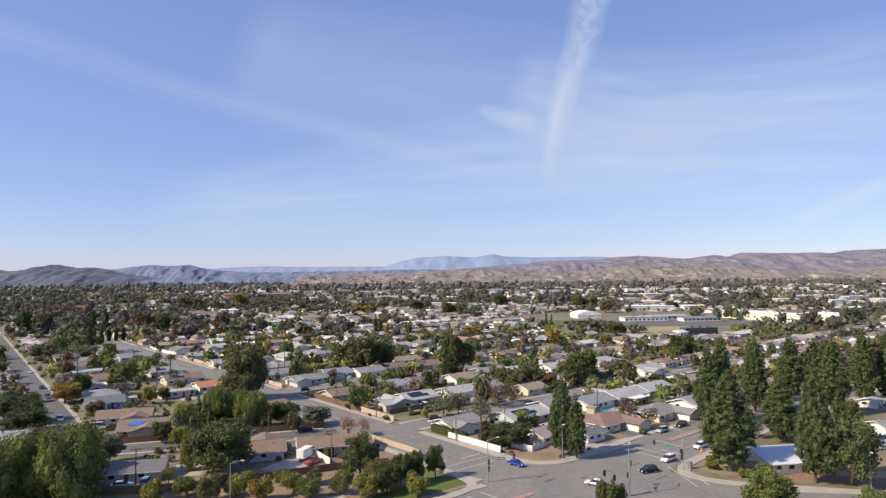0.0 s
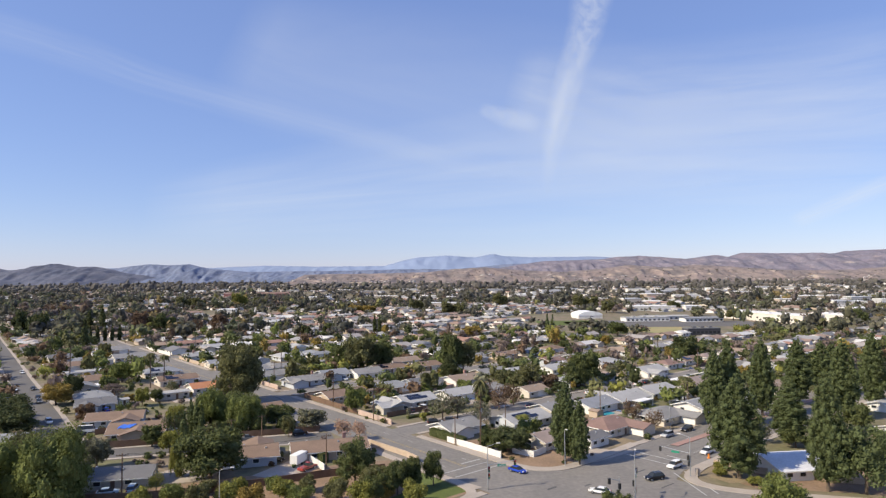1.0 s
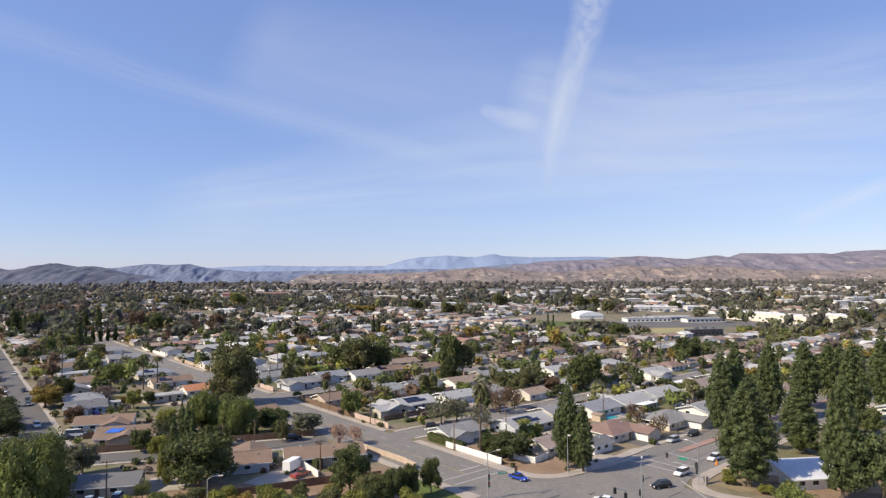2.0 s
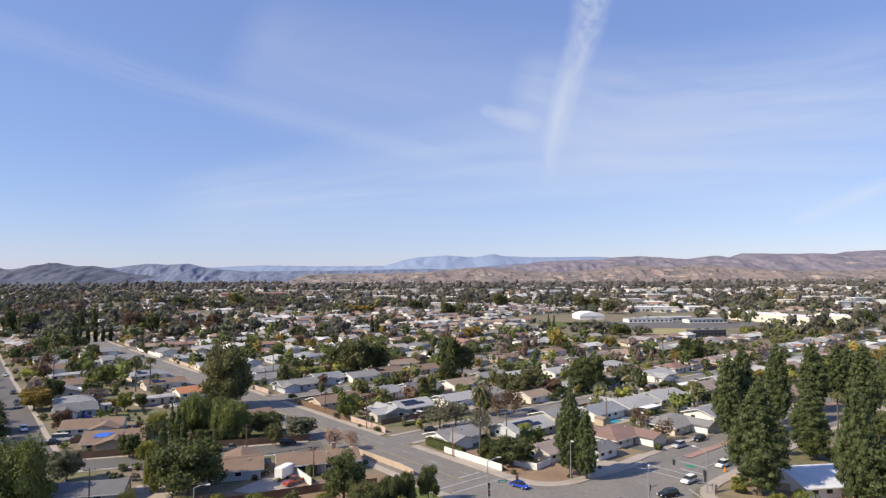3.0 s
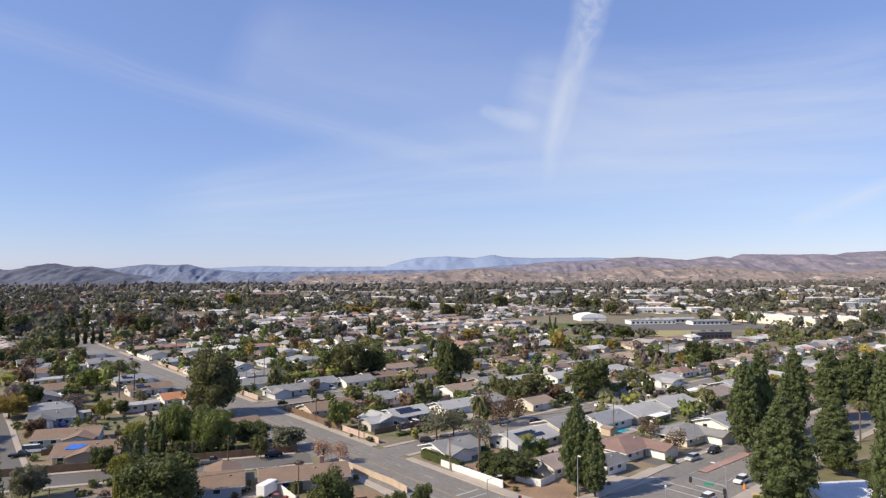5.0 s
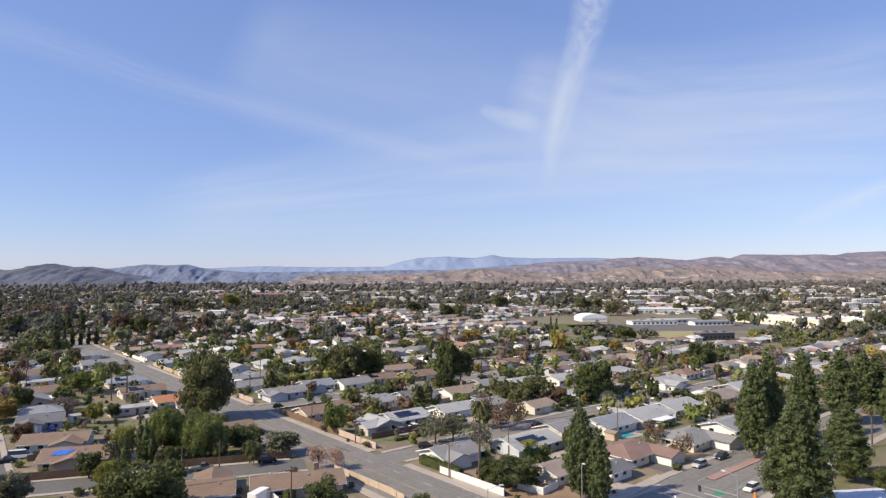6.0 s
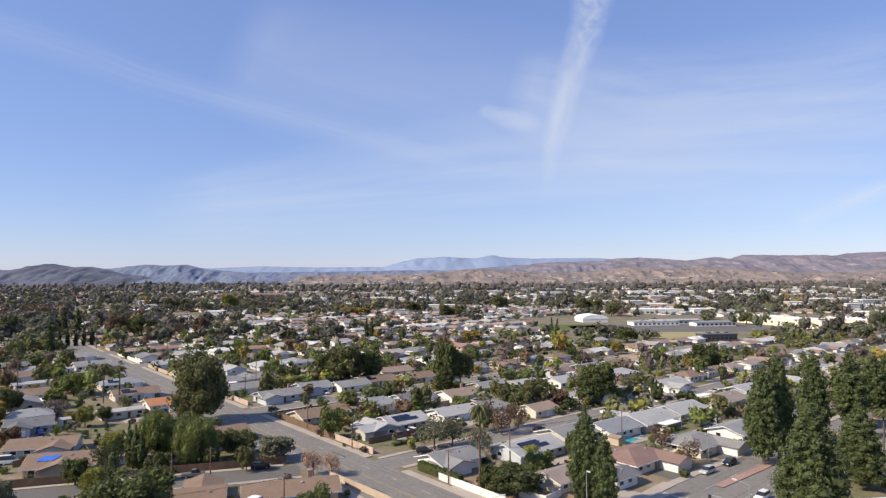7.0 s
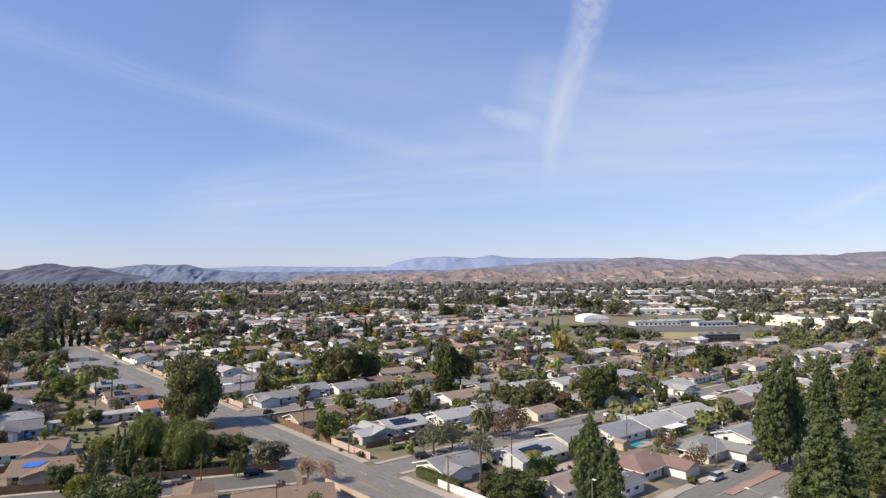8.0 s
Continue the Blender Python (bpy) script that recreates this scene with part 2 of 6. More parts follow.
for i, (k, (pts, w)) in enumerate(LINES.items()):
    main = k in ("main", "cross")
    road = new("road", ribbon("road", pts, -w, w, 0.0, 0.02 + 0.004 * (i % 6) + (0.03 if main else 0), M_ASPHALT if main or k.startswith("side") else M_STREET))
    tagged(road, "wide sun-bleached grey asphalt road" if main else "narrow grey asphalt residential street", "road", kind="structure")
    for s in (-1, 1):
        o0, o1 = s * w, s * (w + (2.2 if main else 1.5))
        pv = new("pavement", ribbon("pavement", pts, min(o0, o1), max(o0, o1), 0.0, 0.16, M_CONCRETE,
                                    lambda c, k=k: not on_road(c.x, c.y, 2.0, (k,)) and not (k in ("main", "cross") and (c - Vector((42, 148))).length < 24)))
        tagged(pv, "pale concrete pavement with a raised kerb", "pavement", kind="structure")
ZR = 0.085
fill = [town(0, 9), town(9, 0), town(36, -1), town(34, -17), (54.6, 155), (57.5, 150.8), (67, 144.4), (60, 128), (30, 131), town(-9, -30), town(-17, -16), town(-17.5, 6), town(-8, 9)]
junction = new("road", mesh_of("junction", [(x, y, ZR) for x, y in fill], [tuple(range(len(fill)))], [M_ASPHALT]))
tagged(junction, "wide asphalt crossing of two roads", "road", kind="structure")


def kerb_corner(name, pts, width=3.0):
    ob = new(name, ribbon(name, resample(pts, 1.5), 0, width, 0.0, 0.2, M_CONCRETE))
    return tagged(ob, "rounded pale concrete street corner", "pavement", kind="structure")


def arc(c, r, a0, a1, n=10):
    return [(c[0] + r * math.cos(radians(a0 + (a1 - a0) * i / n)), c[1] + r * math.sin(radians(a0 + (a1 - a0) * i / n))) for i in range(n + 1)]


kerb_corner("pavement", [town(0, 34), town(0, 20)] + arc(town(11, 11), 11, ANG + 180, ANG + 270) + [town(20, 0), town(30, 0.7), town(42, 1.8)], 3.0)
kerb_corner("pavement", [(140, 131.5), (90, 138.6), (67, 144.4), (60.5, 147.5), (57, 151.2), (56.2, 155.5), (58.5, 160), (62.5, 165), town(60, -17.6)], -3.0)
kerb_corner("pavement", [town(-60, 0), town(-26, 0)] + [town(-21, 1), town(-18.5, 3), town(-17.3, 7), town(-17, 14), town(-17, 34)], 2.3)


# ---- road marks ----
def marks(parent, pts, off, width, mat, z, dash=None, lo=0, hi=10 ** 6):
    runs, s, cur = [], 0.0, []
    for i, p in enumerate(pts):
        if i:
            s += (p - pts[i - 1]).length
        ok = lo <= s <= hi and (dash is None or (s % (dash * 3)) < dash + 0.1) and p.y < 520
        if ok:
            cur.append(p)
        elif cur:
            runs.append(cur)
            cur = []
    runs.append(cur)
    for r in runs:
        if len(r) > 1:
            part_mesh("lane_line", ribbon("lane_line", r, off - width / 2, off + width / 2, z - 0.004, z, mat), parent)


roads = [o for o in scene.objects if o.name.startswith("road")]
mp, cp = LINES["main"][0], LINES["cross"][0]
M0 = [p for p in mp if to_town(*p)[1] > 16]
marks(roads[0], M0, 0.25, 0.13, M_YELLOW, 0.075)
marks(roads[0], M0, -0.25, 0.13, M_YELLOW, 0.075)
fine_main = resample(M0, 1.0)
marks(roads[0], fine_main, 4.0, 0.13, M_PAINT, 0.075, dash=4)
marks(roads[0], fine_main, -4.0, 0.13, M_PAINT, 0.075, dash=4)
M_WEAR = material("polished_asphalt", (0.178, 0.166, 0.148), 0.8, 0.15, 0.3, 0.1, fine=0.8)
for off in (-6.9, -5.3, -2.7, -1.1, 1.1, 2.7, 5.3, 6.9):
    marks(roads[0], M0, off, 0.55, M_WEAR, 0.062)
C0 = [p for p in cp if to_town(*p)[0] > 30]
fine_cross = resample(C0, 1.0)
for off in (-6.6, -5.0, -2.6, 3.0, 5.0, 6.6):
    marks(roads[1], C0, off, 0.55, M_WEAR, 0.066)
marks(roads[1], fine_cross, 4.2, 0.13, M_PAINT, 0.075, dash=4)
marks(roads[1], fine_cross, -4.2, 0.13, M_PAINT, 0.075, dash=4)
for (a0, b0), (a1, b1), w in (((31, -15.5), (31, -1), 0.35), ((35, -15.5), (35, -1), 0.35), ((38, -15.5), (38, -9), 0.5), ((-16, 14), (-1.5, 14), 0.35), ((-16, 18), (-1.5, 18), 0.35), ((-8, 21), (-1.5, 21), 0.5),
                              ((-22, -15.5), (-22, -1), 0.35), ((-26, -15.5), (-26, -1), 0.35), ((26, -18), (17, -31), 0.3), ((29, -19), (20, -32), 0.3)):
    p, q = Vector(town(a0, b0)), Vector(town(a1, b1))
    part_mesh("crossing_line", ribbon("crossing_line", [p, q], -w / 2, w / 2, ZR, ZR + 0.006, M_PAINT), junction)
M_PATCH = material("asphalt_repair", (0.085, 0.083, 0.085), 0.9, 0.3, 0.25, 0.2)
for a, b, la, wb in ((-6, -6, 3.0, 0.7), (2, -10, 2.2, 0.6), (-12, 40, 5, 0.5), (-4, 70, 7, 0.5), (-11, 95, 4, 0.8), (60, -4, 6, 0.5), (14, -22, 5, 0.4), (20, -12, 3, 0.5), (-5, 130, 8, 0.5), (-30, -5, 5, 0.6)):
    turn = V if b > 20 else U
    c = Vector(town(a, b))
    part_mesh("repair_patch", ribbon("repair_patch", [c, c + turn * la], -wb / 2, wb / 2, ZR - 0.02, ZR + 0.008, M_PATCH), junction)
median_pts = [Vector(town(a, -5.1)) for a in range(48, 240, 4)]
median = new("pavement", ribbon("median", median_pts, -1.1, 1.1, 0, 0.22, M_BRICK))
tagged(median, "raised central island of red paving", "pavement", kind="structure")
median = new("pavement", ribbon("median", [Vector(town(a, -9.3)) for a in range(-110, -13, 4)], -0.8, 0.8, 0, 0.22, M_BRICK))
tagged(median, "narrow central island of red paving", "pavement", kind="structure")


def patch(name, pts, z, mat, label, cat="ground"):
    ob = new(name, mesh_of(name, [(x, y, z) for x, y in pts], [tuple(range(len(pts)))], [mat]))
    return tagged(ob, label, cat, kind="structure")


patch("ground", [town(-20, 4), town(-20, 36), town(-28, 40), (-70, 150), (-72, 128), town(-100, 4)], 0.03, M_DIRT, "bare brown soil of a small orchard")
patch("lawn", [town(-20, 5), town(-19.8, 24), town(-24, 26), town(-27, 14), town(-60, 9), town(-60, 5)], 0.05, M_LAWN, "mown green corner lawn", "grass")
patch("path", [town(-24, 26), town(-23, 28.5), town(-32, 21), town(-70, 15), town(-70, 12.5), town(-31, 18)], 0.06, M_CONCRETE, "pale concrete footpath beside the lawn", "pavement")
patch("ground", [(62, 163), (70, 149), (130, 137), (150, 150), (96, 172), (75, 174)], 0.03, M_DIRT, "bare brown soil under the roadside trees")
patch("lawn", [(61, 160), (66, 152), (72, 153), (74, 161), (67, 165)], 0.05, M_DRYLAWN, "dry corner grass with low weeds", "grass")
patch("yard", [town(6, 3), town(3, 8), town(3, 40), town(18, 32), town(24, 3.2)], 0.03, M_DIRT, "bare brown front yard", "ground")
patch("lawn", [town(36, 3.3), town(36, 14), town(70, 15), town(70, 3.3)], 0.035, M_DRYLAWN, "dry straw-coloured front lawns", "grass")
patch("driveway", [(38, 181), (43, 182.5), (46.6, 179.6), (51.8, 180.7), (51.5, 175.9), (38.1, 168.7), (35.1, 168)], 0.06, M_CONCRETE, "wide pale concrete drive at a corner house", "pavement")
patch("lawn", [(39.5, 168.9), (46.1, 173.2), (46.8, 171.6), (39.8, 167.2)], 0.064, M_DIRT, "bare brown verge beside the kerb", "ground")
patch("driveway", [(-72, 152), (-58, 156), (-57, 166), (-66, 167), (-72, 161)], 0.05, M_CONCRETE, "pale concrete driveway", "pavement")
patch("driveway", [(-46, 160), (-36, 156), (-30, 168), (-40, 172)], 0.05, M_CONCRETE, "pale concrete yard", "pavement")
patch("field", [(172, 520), (190, 500), (214, 508), (240, 574), (120, 574), (118, 562)], 0.05, M_STRAW, "dry yellow school sports field", "grass")
patch("car_park", [(120, 578), (290, 578), (305, 640), (180, 660), (120, 640)], 0.05, M_STREET, "grey asphalt school yard and car park", "pavement")
patch("field", [(90, 600), (150, 600), (160, 660), (95, 660)], 0.05, M_LAWN, "green school playing field", "grass")


# ---- houses ----
PALE, GREY, LIGHT, DARK, BROWN, TAN, REDB, TILE, BLUE, PINK = (0.6, 0.61, 0.64), (0.235, 0.23, 0.225), (0.37, 0.365, 0.355), (0.145, 0.145, 0.15), (0.215, 0.148, 0.105), (0.28, 0.212, 0.16), (0.225, 0.145, 0.12), (0.42, 0.185, 0.09), (0.235, 0.245, 0.265), (0.285, 0.225, 0.195)
WHITE, CREAM, SAND, PALEBLUE, STONE, SLATE = (0.76, 0.74, 0.70), (0.61, 0.555, 0.475), (0.48, 0.39, 0.30), (0.50, 0.53, 0.57), (0.5, 0.46, 0.41), (0.26, 0.265, 0.27)
WORDS = {PALE: "whitish metal", GREY: "grey", LIGHT: "pale grey", DARK: "dark grey", BROWN: "brown", TAN: "tan", REDB: "reddish brown", TILE: "orange tile", BLUE: "blue-grey", PINK: "pinkish brown",
         WHITE: "white", CREAM: "cream", SAND: "sandy", PALEBLUE: "pale blue", STONE: "stone-coloured", SLATE: "slate grey"}
PANE = box_mesh("pane", M_GLASS, -0.7, 0.7, -0.03, 0.03, -0.45, 0.45)
SURROUND = mesh_of("window_frame", *[(lambda o, i: ([(x, y, z) for y in (-0.05, 0.05) for x, z in o + i],
    [(k, (k + 1) % 4, 4 + (k + 1) % 4, 4 + k) for k in range(4)] + [(8 + k, 12 + k, 12 + (k + 1) % 4, 8 + (k + 1) % 4) for k in range(4)]
    + [(k, 8 + k, 8 + (k + 1) % 4, (k + 1) % 4) for k in range(4)]))([(-0.85, -0.6), (0.85, -0.6), (0.85, 0.6), (-0.85, 0.6)], [(-0.7, -0.45), (0.7, -0.45), (0.7, 0.45), (-0.7, 0.45)])][0], [M_FRAME])
DOOR = box_mesh("door", M_WOOD, -0.46, 0.46, -0.04, 0.04, 0, 2.03, bevel=0.02)
VENT = box_mesh("roof_vent", M_METAL, -0.22, 0.22, -0.22, 0.22, 0, 0.4, bevel=0.06)
_gd = bmesh.new()
for _k in range(4):
    box(_gd, -2.4, 2.4, -0.05, 0.05, 0.01 + _k * 0.54, 0.53 + _k * 0.54)
GARAGE = bpy.data.meshes.new("garage_door")
_gd.to_mesh(GARAGE)
_gd.free()
GARAGE.materials.append(M_TRIM)
_ch = box(box(bmesh.new(), -0.45, 0.45, -0.35, 0.35, 0, 2.2), -0.55, 0.55, -0.45, 0.45, 2.2, 2.4)
CHIMNEY = bpy.data.meshes.new("chimney")
_ch.to_mesh(CHIMNEY)
_ch.free()
CHIMNEY.materials.append(M_BRICK)
SLAB = box_mesh("solar_panel", M_SOLAR, -0.5, 0.5, -0.8, 0.8, 0.0, 0.05)


def gable_wall(L, W, h, rise):
    v = [(x, y, z) for x in (-L / 2, L / 2) for y, z in ((-W / 2, 0), (W / 2, 0), (W / 2, h), (0, h + rise), (-W / 2, h))]
    f = [(0, 4, 3, 2, 1), (5, 6, 7, 8, 9)] + [(i, (i + 1) % 5, (i + 1) % 5 + 5, i + 5) for i in (1, 4)]
    return v, f


def gable_roof(L, W, h, rise, over=0.75, thick=0.2, hip=0.0):
    """A thick roof of two slopes with overhanging eaves; hip: how far the ridge stops short of the ends."""
    x, y = L / 2 + over, W / 2 + over
    drop = rise / (W / 2) * over
    rx = max(0.3, x - hip) if hip else x
    top = [(-x, -y, h - drop), (x, -y, h - drop), (x, y, h - drop), (-x, y, h - drop), (-rx, 0, h + rise), (rx, 0, h + rise)]
    v = [(a, b, c + thick) for a, b, c in top] + [(a, b, c) for a, b, c in top]
    f = [(0, 1, 5, 4), (2, 3, 4, 5), (7, 6, 10, 11), (9, 8, 11, 10), (0, 6, 7, 1), (2, 8, 9, 3)]
    if hip:
        f += [(1, 2, 5), (3, 0, 4), (8, 7, 11), (6, 9, 10), (1, 7, 8, 2), (3, 9, 6, 0)]
    else:
        f += [(1, 7, 11, 5), (5, 11, 8, 2), (3, 9, 10, 4), (4, 10, 6, 0)]
    return v, f


def fascia_ring(L, W, h, rise, hip):
    """A board run round the eaves, and up the gable ends where there are any."""
    x, y, low = L / 2 + 0.79, W / 2 + 0.79, h - rise / (W / 2) * 0.75
    ring = [(-x, -y, low), (x, -y, low)] + ([] if hip else [(x, 0, h + rise)]) + [(x, y, low), (-x, y, low)] + ([] if hip else [(-x, 0, h + rise)])
    v = []
    for a, b, c in ring:
        k, q = (x - 0.045) / x, (y - 0.045) / y
        v += [(a, b, c - 0.05), (a, b, c + 0.17), (a * k, b * q, c + 0.17), (a * k, b * q, c - 0.05)]
    n = len(ring)
    return v, [(i * 4 + j, (i + 1) % n * 4 + j, (i + 1) % n * 4 + (j + 1) % 4, i * 4 + (j + 1) % 4) for i in range(n) for j in range(4)]


HOUSES = []


def house(x, y, ang, L, W, roof, wall, wing=None, hip=False, solar=0, chimney=False, garage=True, patio=False, pitch=0.3, group="houses", flip=False, side=False):
    """A one-storey house, its ridge along its own x, its street front on its own -y. side: the garage opens sideways from the wing."""
    HOUSES.append((x, y, max(L, W) / 2))
    h, rise = 2.5, W / 2 * pitch
    extra = "solar panels" if solar else ("a hipped roof" if hip else "a front wing" if wing else "a plain gable")
    hs = thing("house", "low %s house with %s roof and %s" % (WORDS[wall], WORDS[roof], extra), "house", pose(x, y, 0, 0, 0, ang + (180 if flip else 0)), group)
    part_mesh("wall", mesh_of("wall", *(gable_wall(L, W, h, rise) if not hip else gable_wall(L, W, h, 0.01)), [M_WALL]), hs, color=wall)
    rf = part_mesh("roof", mesh_of("roof", *gable_roof(L, W, h, rise, hip=W * 0.5 if hip else 0), [M_ROOF]), hs, color=roof)
    part_mesh("fascia", mesh_of("fascia", *fascia_ring(L, W, h, rise, hip), [M_TRIM]), hs, None, "white fascia board")
    front = -W / 2
    if wing:
        cx, ww, wlen = wing
        wr = ww / 2 * pitch
        wl = wlen + W / 2
        m = pose(cx, -W / 2 - wlen + wl / 2, 0, 0, 0, 90)
        part_mesh("wing_wall", mesh_of("wall", *gable_wall(wl, ww, h - 0.004, wr), [M_WALL]), hs, m, color=wall)
        part_mesh("wing_roof", mesh_of("roof", *gable_roof(wl, ww, h + 0.02, wr), [M_ROOF]), hs, m, color=roof)
        gm = pose(cx, -W / 2 - wlen - 0.03, 0.0)
    else:
        gm = pose(L / 2 - 3.4, front - 0.03, 0)
    if side:
        cx, ww, wlen = wing
        x0, y0 = cx - ww / 2, -W / 2 - wlen / 2
        part_mesh("garage_door", GARAGE, hs, pose(x0 - 0.03, y0 - 0.2, 0, 0, 0, -90), "white panelled garage door")
        corners = [hs.matrix_basis @ Vector((a, b, 0)) for a, b in ((x0 - 0.2, -W / 2 - 0.4), (x0 - 0.2, -W / 2 - wlen - 2.6), (x0 - 5.5, -W / 2 - wlen - 2.6), (x0 - 5.5, -W / 2 - 0.4))]
        patch("driveway", [(c.x, c.y) for c in corners], 0.056, M_STREET, "dark asphalt driveway beside a garage", "pavement")
    elif garage:
        part_mesh("garage_door", GARAGE, hs, gm, "white panelled garage door")
        w2, g = hs.matrix_basis, gm.translation
        length = next((d for d in range(3, 15) if on_road(*(w2 @ Vector((g.x, g.y - d - 1.5, 0))).xy)), 6)
        corners = [w2 @ Vector((g.x + a, g.y - d, 0)) for a, d in ((-2.5, 0), (2.5, 0), (2.7, length), (-2.7, length))]
        patch("driveway", [(c.x, c.y) for c in corners], 0.058, M_CONCRETE, "pale concrete driveway before a garage", "pavement")
    n = 0
    for px in np.arange(-L / 2 + 1.8, L / 2 - 1.2, 3.3):
        for s in (-1, 1):
            blocked = s < 0 and ((wing and abs(px - wing[0]) < wing[1] / 2 + 1) or (garage and not wing and px > L / 2 - 6.4))
            if not blocked and n % 3 != 1:
                w = part_mesh("window", SURROUND, hs, pose(px, s * (W / 2 + 0.04), 1.5))
                part_mesh("pane", PANE, w)
            elif not blocked and s < 0:
                part_mesh("door", DOOR, hs, pose(px, -W / 2 - 0.03, 0), "brown front door")
            n += 1
    for s in (-1, 1):
        w = part_mesh("window", SURROUND, hs, pose(s * (L / 2 + 0.04), W * 0.18, 1.5, 0, 0, 90))
        part_mesh("pane", PANE, w)
    slope = math.degrees(math.atan(pitch))
    if chimney:
        part_mesh("chimney", CHIMNEY, hs, pose(L * 0.22, W * 0.12, h + rise * 0.4))
    for vx, vy in ((-L * 0.3, W * 0.2), (L * 0.12, -W * 0.16)):
        part_mesh("roof_vent", VENT, rf, pose(vx, vy, h + rise * (1 - abs(vy) / (W / 2)) + 0.12))
    for i in range(solar):
        c, r = i % (solar // 2 + 1), i // (solar // 2 + 1)
        vy = -W * 0.25 + (r - 0.5) * 1.75
        part_mesh("solar_panel", SLAB, rf, pose(-L * 0.3 + c * 1.06, vy, h + rise * (1 - abs(vy) / (W / 2)) + 0.3, slope))
    if patio:
        bm = box(bmesh.new(), -L * 0.25, L * 0.25, W / 2 + 0.2, W / 2 + 4.2, 2.35, 2.5)
        for px in (-L * 0.24, L * 0.24):
            box(bm, px - 0.07, px + 0.07, W / 2 + 4.0, W / 2 + 4.14, 0, 2.35)
        part("patio_cover", bm, M_TRIM, hs, "flat white patio cover")
    return hs


A = ANG
# by the west lane
TARP_HOUSE = house(-92, 199, 17, 15, 12, BROWN, SAND, wing=(0.5, 8, 2.5), garage=False)
house(-107, 215, 17, 16, 10, BROWN, PALEBLUE, wing=(4, 7, 4), garage=False)
house(-127, 239, 30, 12, 10, DARK, PALEBLUE, wing=(-3, 7, 4))
house(-136, 253, 35, 12, 10, SLATE, WHITE, hip=True)
house(-162, 289, A, 16, 11, BROWN, SAND)
house(-197, 335, A, 16, 11, BROWN, STONE)
house(-174, 317, A, 18, 7, LIGHT, WHITE, pitch=0.06, garage=False)
house(-198, 357, A, 15, 10, BLUE, PALEBLUE, hip=True)
house(-99, 273, A, 14, 10, TILE, WHITE, wing=(2, 6, 3))
house(-120, 292, A, 16, 10, BROWN, CREAM, solar=8)
house(-138, 316, A, 16, 10, BLUE, STONE, hip=True, solar=6)
house(-108, 258, A, 13, 5, LIGHT, CREAM, pitch=0.05, garage=False)
house(-63, 226, A, 14, 10, BROWN, WHITE, garage=False)
house(-30.5, 177.5, 17, 19, 10, BROWN, SAND, patio=False, garage=False, chimney=True)
house(-50, 172, 17, 13, 11, BROWN, PALEBLUE, wing=(-2, 7, 5), garage=False, flip=True)
house(-76, 155, 12, 16, 9, DARK, STONE, garage=False)
house(-127, 185, 17, 16, 10, SLATE, WHITE)
house(-150, 205, 30, 16, 11, GREY, CREAM)
house(-182, 373, A, 16, 11, GREY, STONE)
house(-210, 408, A, 18, 11, GREY, SAND)
house(-219, 373, A, 16, 10, DARK, STONE)
# along the main road and its first side streets
house(-39, 253, A, 17, 10, BROWN, SAND, patio=False, garage=False)
house(-61, 288, A, 18, 10, GREY, PALEBLUE, wing=(-6, 7, 3), chimney=True, garage=False)
house(-52, 304, A, 13, 11, BLUE, PALEBLUE, wing=(-3, 7, 3), garage=False)
house(-37, 309, A, 14, 10, GREY, WHITE)
house(-28, 322, A, 17, 10, BROWN, CREAM, solar=6)
house(-10, 330, A, 15, 10, BROWN, SAND)
house(-22, 270, A, 16, 11, SLATE, STONE, hip=True)
house(-9, 280, A, 15, 10, DARK, PALEBLUE)
house(-11, 242, A, 14, 11, LIGHT, STONE, solar=14, garage=False)
house(-18, 234, A - 90, 11, 9, LIGHT, STONE, wing=(2, 7, 3), garage=False, group="houses")
house(8, 287, A, 15, 11, TAN, WHITE, chimney=True)
house(5, 254, A, 14, 10, LIGHT, WHITE)
house(18, 264, A, 12, 10, GREY, STONE)
house(4, 200.5, A, 12.5, 10, GREY, WHITE, wing=(-2.5, 6.5, 2.5), garage=False)
house(25, 210, A, 17, 11, LIGHT, PALEBLUE, solar=16, garage=False)
house(39, 226, A, 15, 11, GREY, CREAM, flip=True)
house(53, 232, A, 15, 11, BLUE, WHITE, flip=True)
house(67, 243, A, 17, 12, LIGHT, STONE, wing=(4, 8, 3), patio=True, flip=True)
house(83, 257, A, 17, 11, LIGHT, PALEBLUE, flip=True)
house(29.5, 186, A, 11, 8.5, PINK, CREAM, garage=False)
house(51, 201.5, A, 16, 11.5, REDB, CREAM, hip=True, wing=(4.6, 6.2, 5.4), side=True)
house(42, 186, A, 8, 6, DARK, WHITE, garage=False)
house(72, 215, A, 15.5, 11, GREY, CREAM, hip=True, wing=(4.4, 6.2, 5.4), side=True)
house(90, 229, A, 16, 10.5, SLATE, WHITE, wing=(5, 6, 5.2), side=True)
house(106, 275, A, 17, 11, PINK, SAND, patio=True)
house(97, 308, A, 17, 12, LIGHT, WHITE, wing=(-4, 7, 4))
house(22, 306, A, 16, 10, GREY, SAND)
house(36, 309, A, 13, 10, LIGHT, WHITE, wing=(2, 6, 3))
house(55, 318, A, 16, 11, LIGHT, WHITE)
house(35, 260, A, 11, 9, TAN, CREAM)
house(122, 293, A, 15, 11, LIGHT, PALEBLUE)
house(84, 338, A, 18, 11, LIGHT, CREAM, hip=True)
house(-82, 302, A, 16, 10, GREY, PALEBLUE)
house(-22, 348, A, 17, 10, TAN, CREAM)
house(86, 161, 8, 17.5, 14, PALE, WHITE, garage=False, pitch=0.22)
house(134, 190, 8, 12, 9, GREY, WHITE, garage=False)
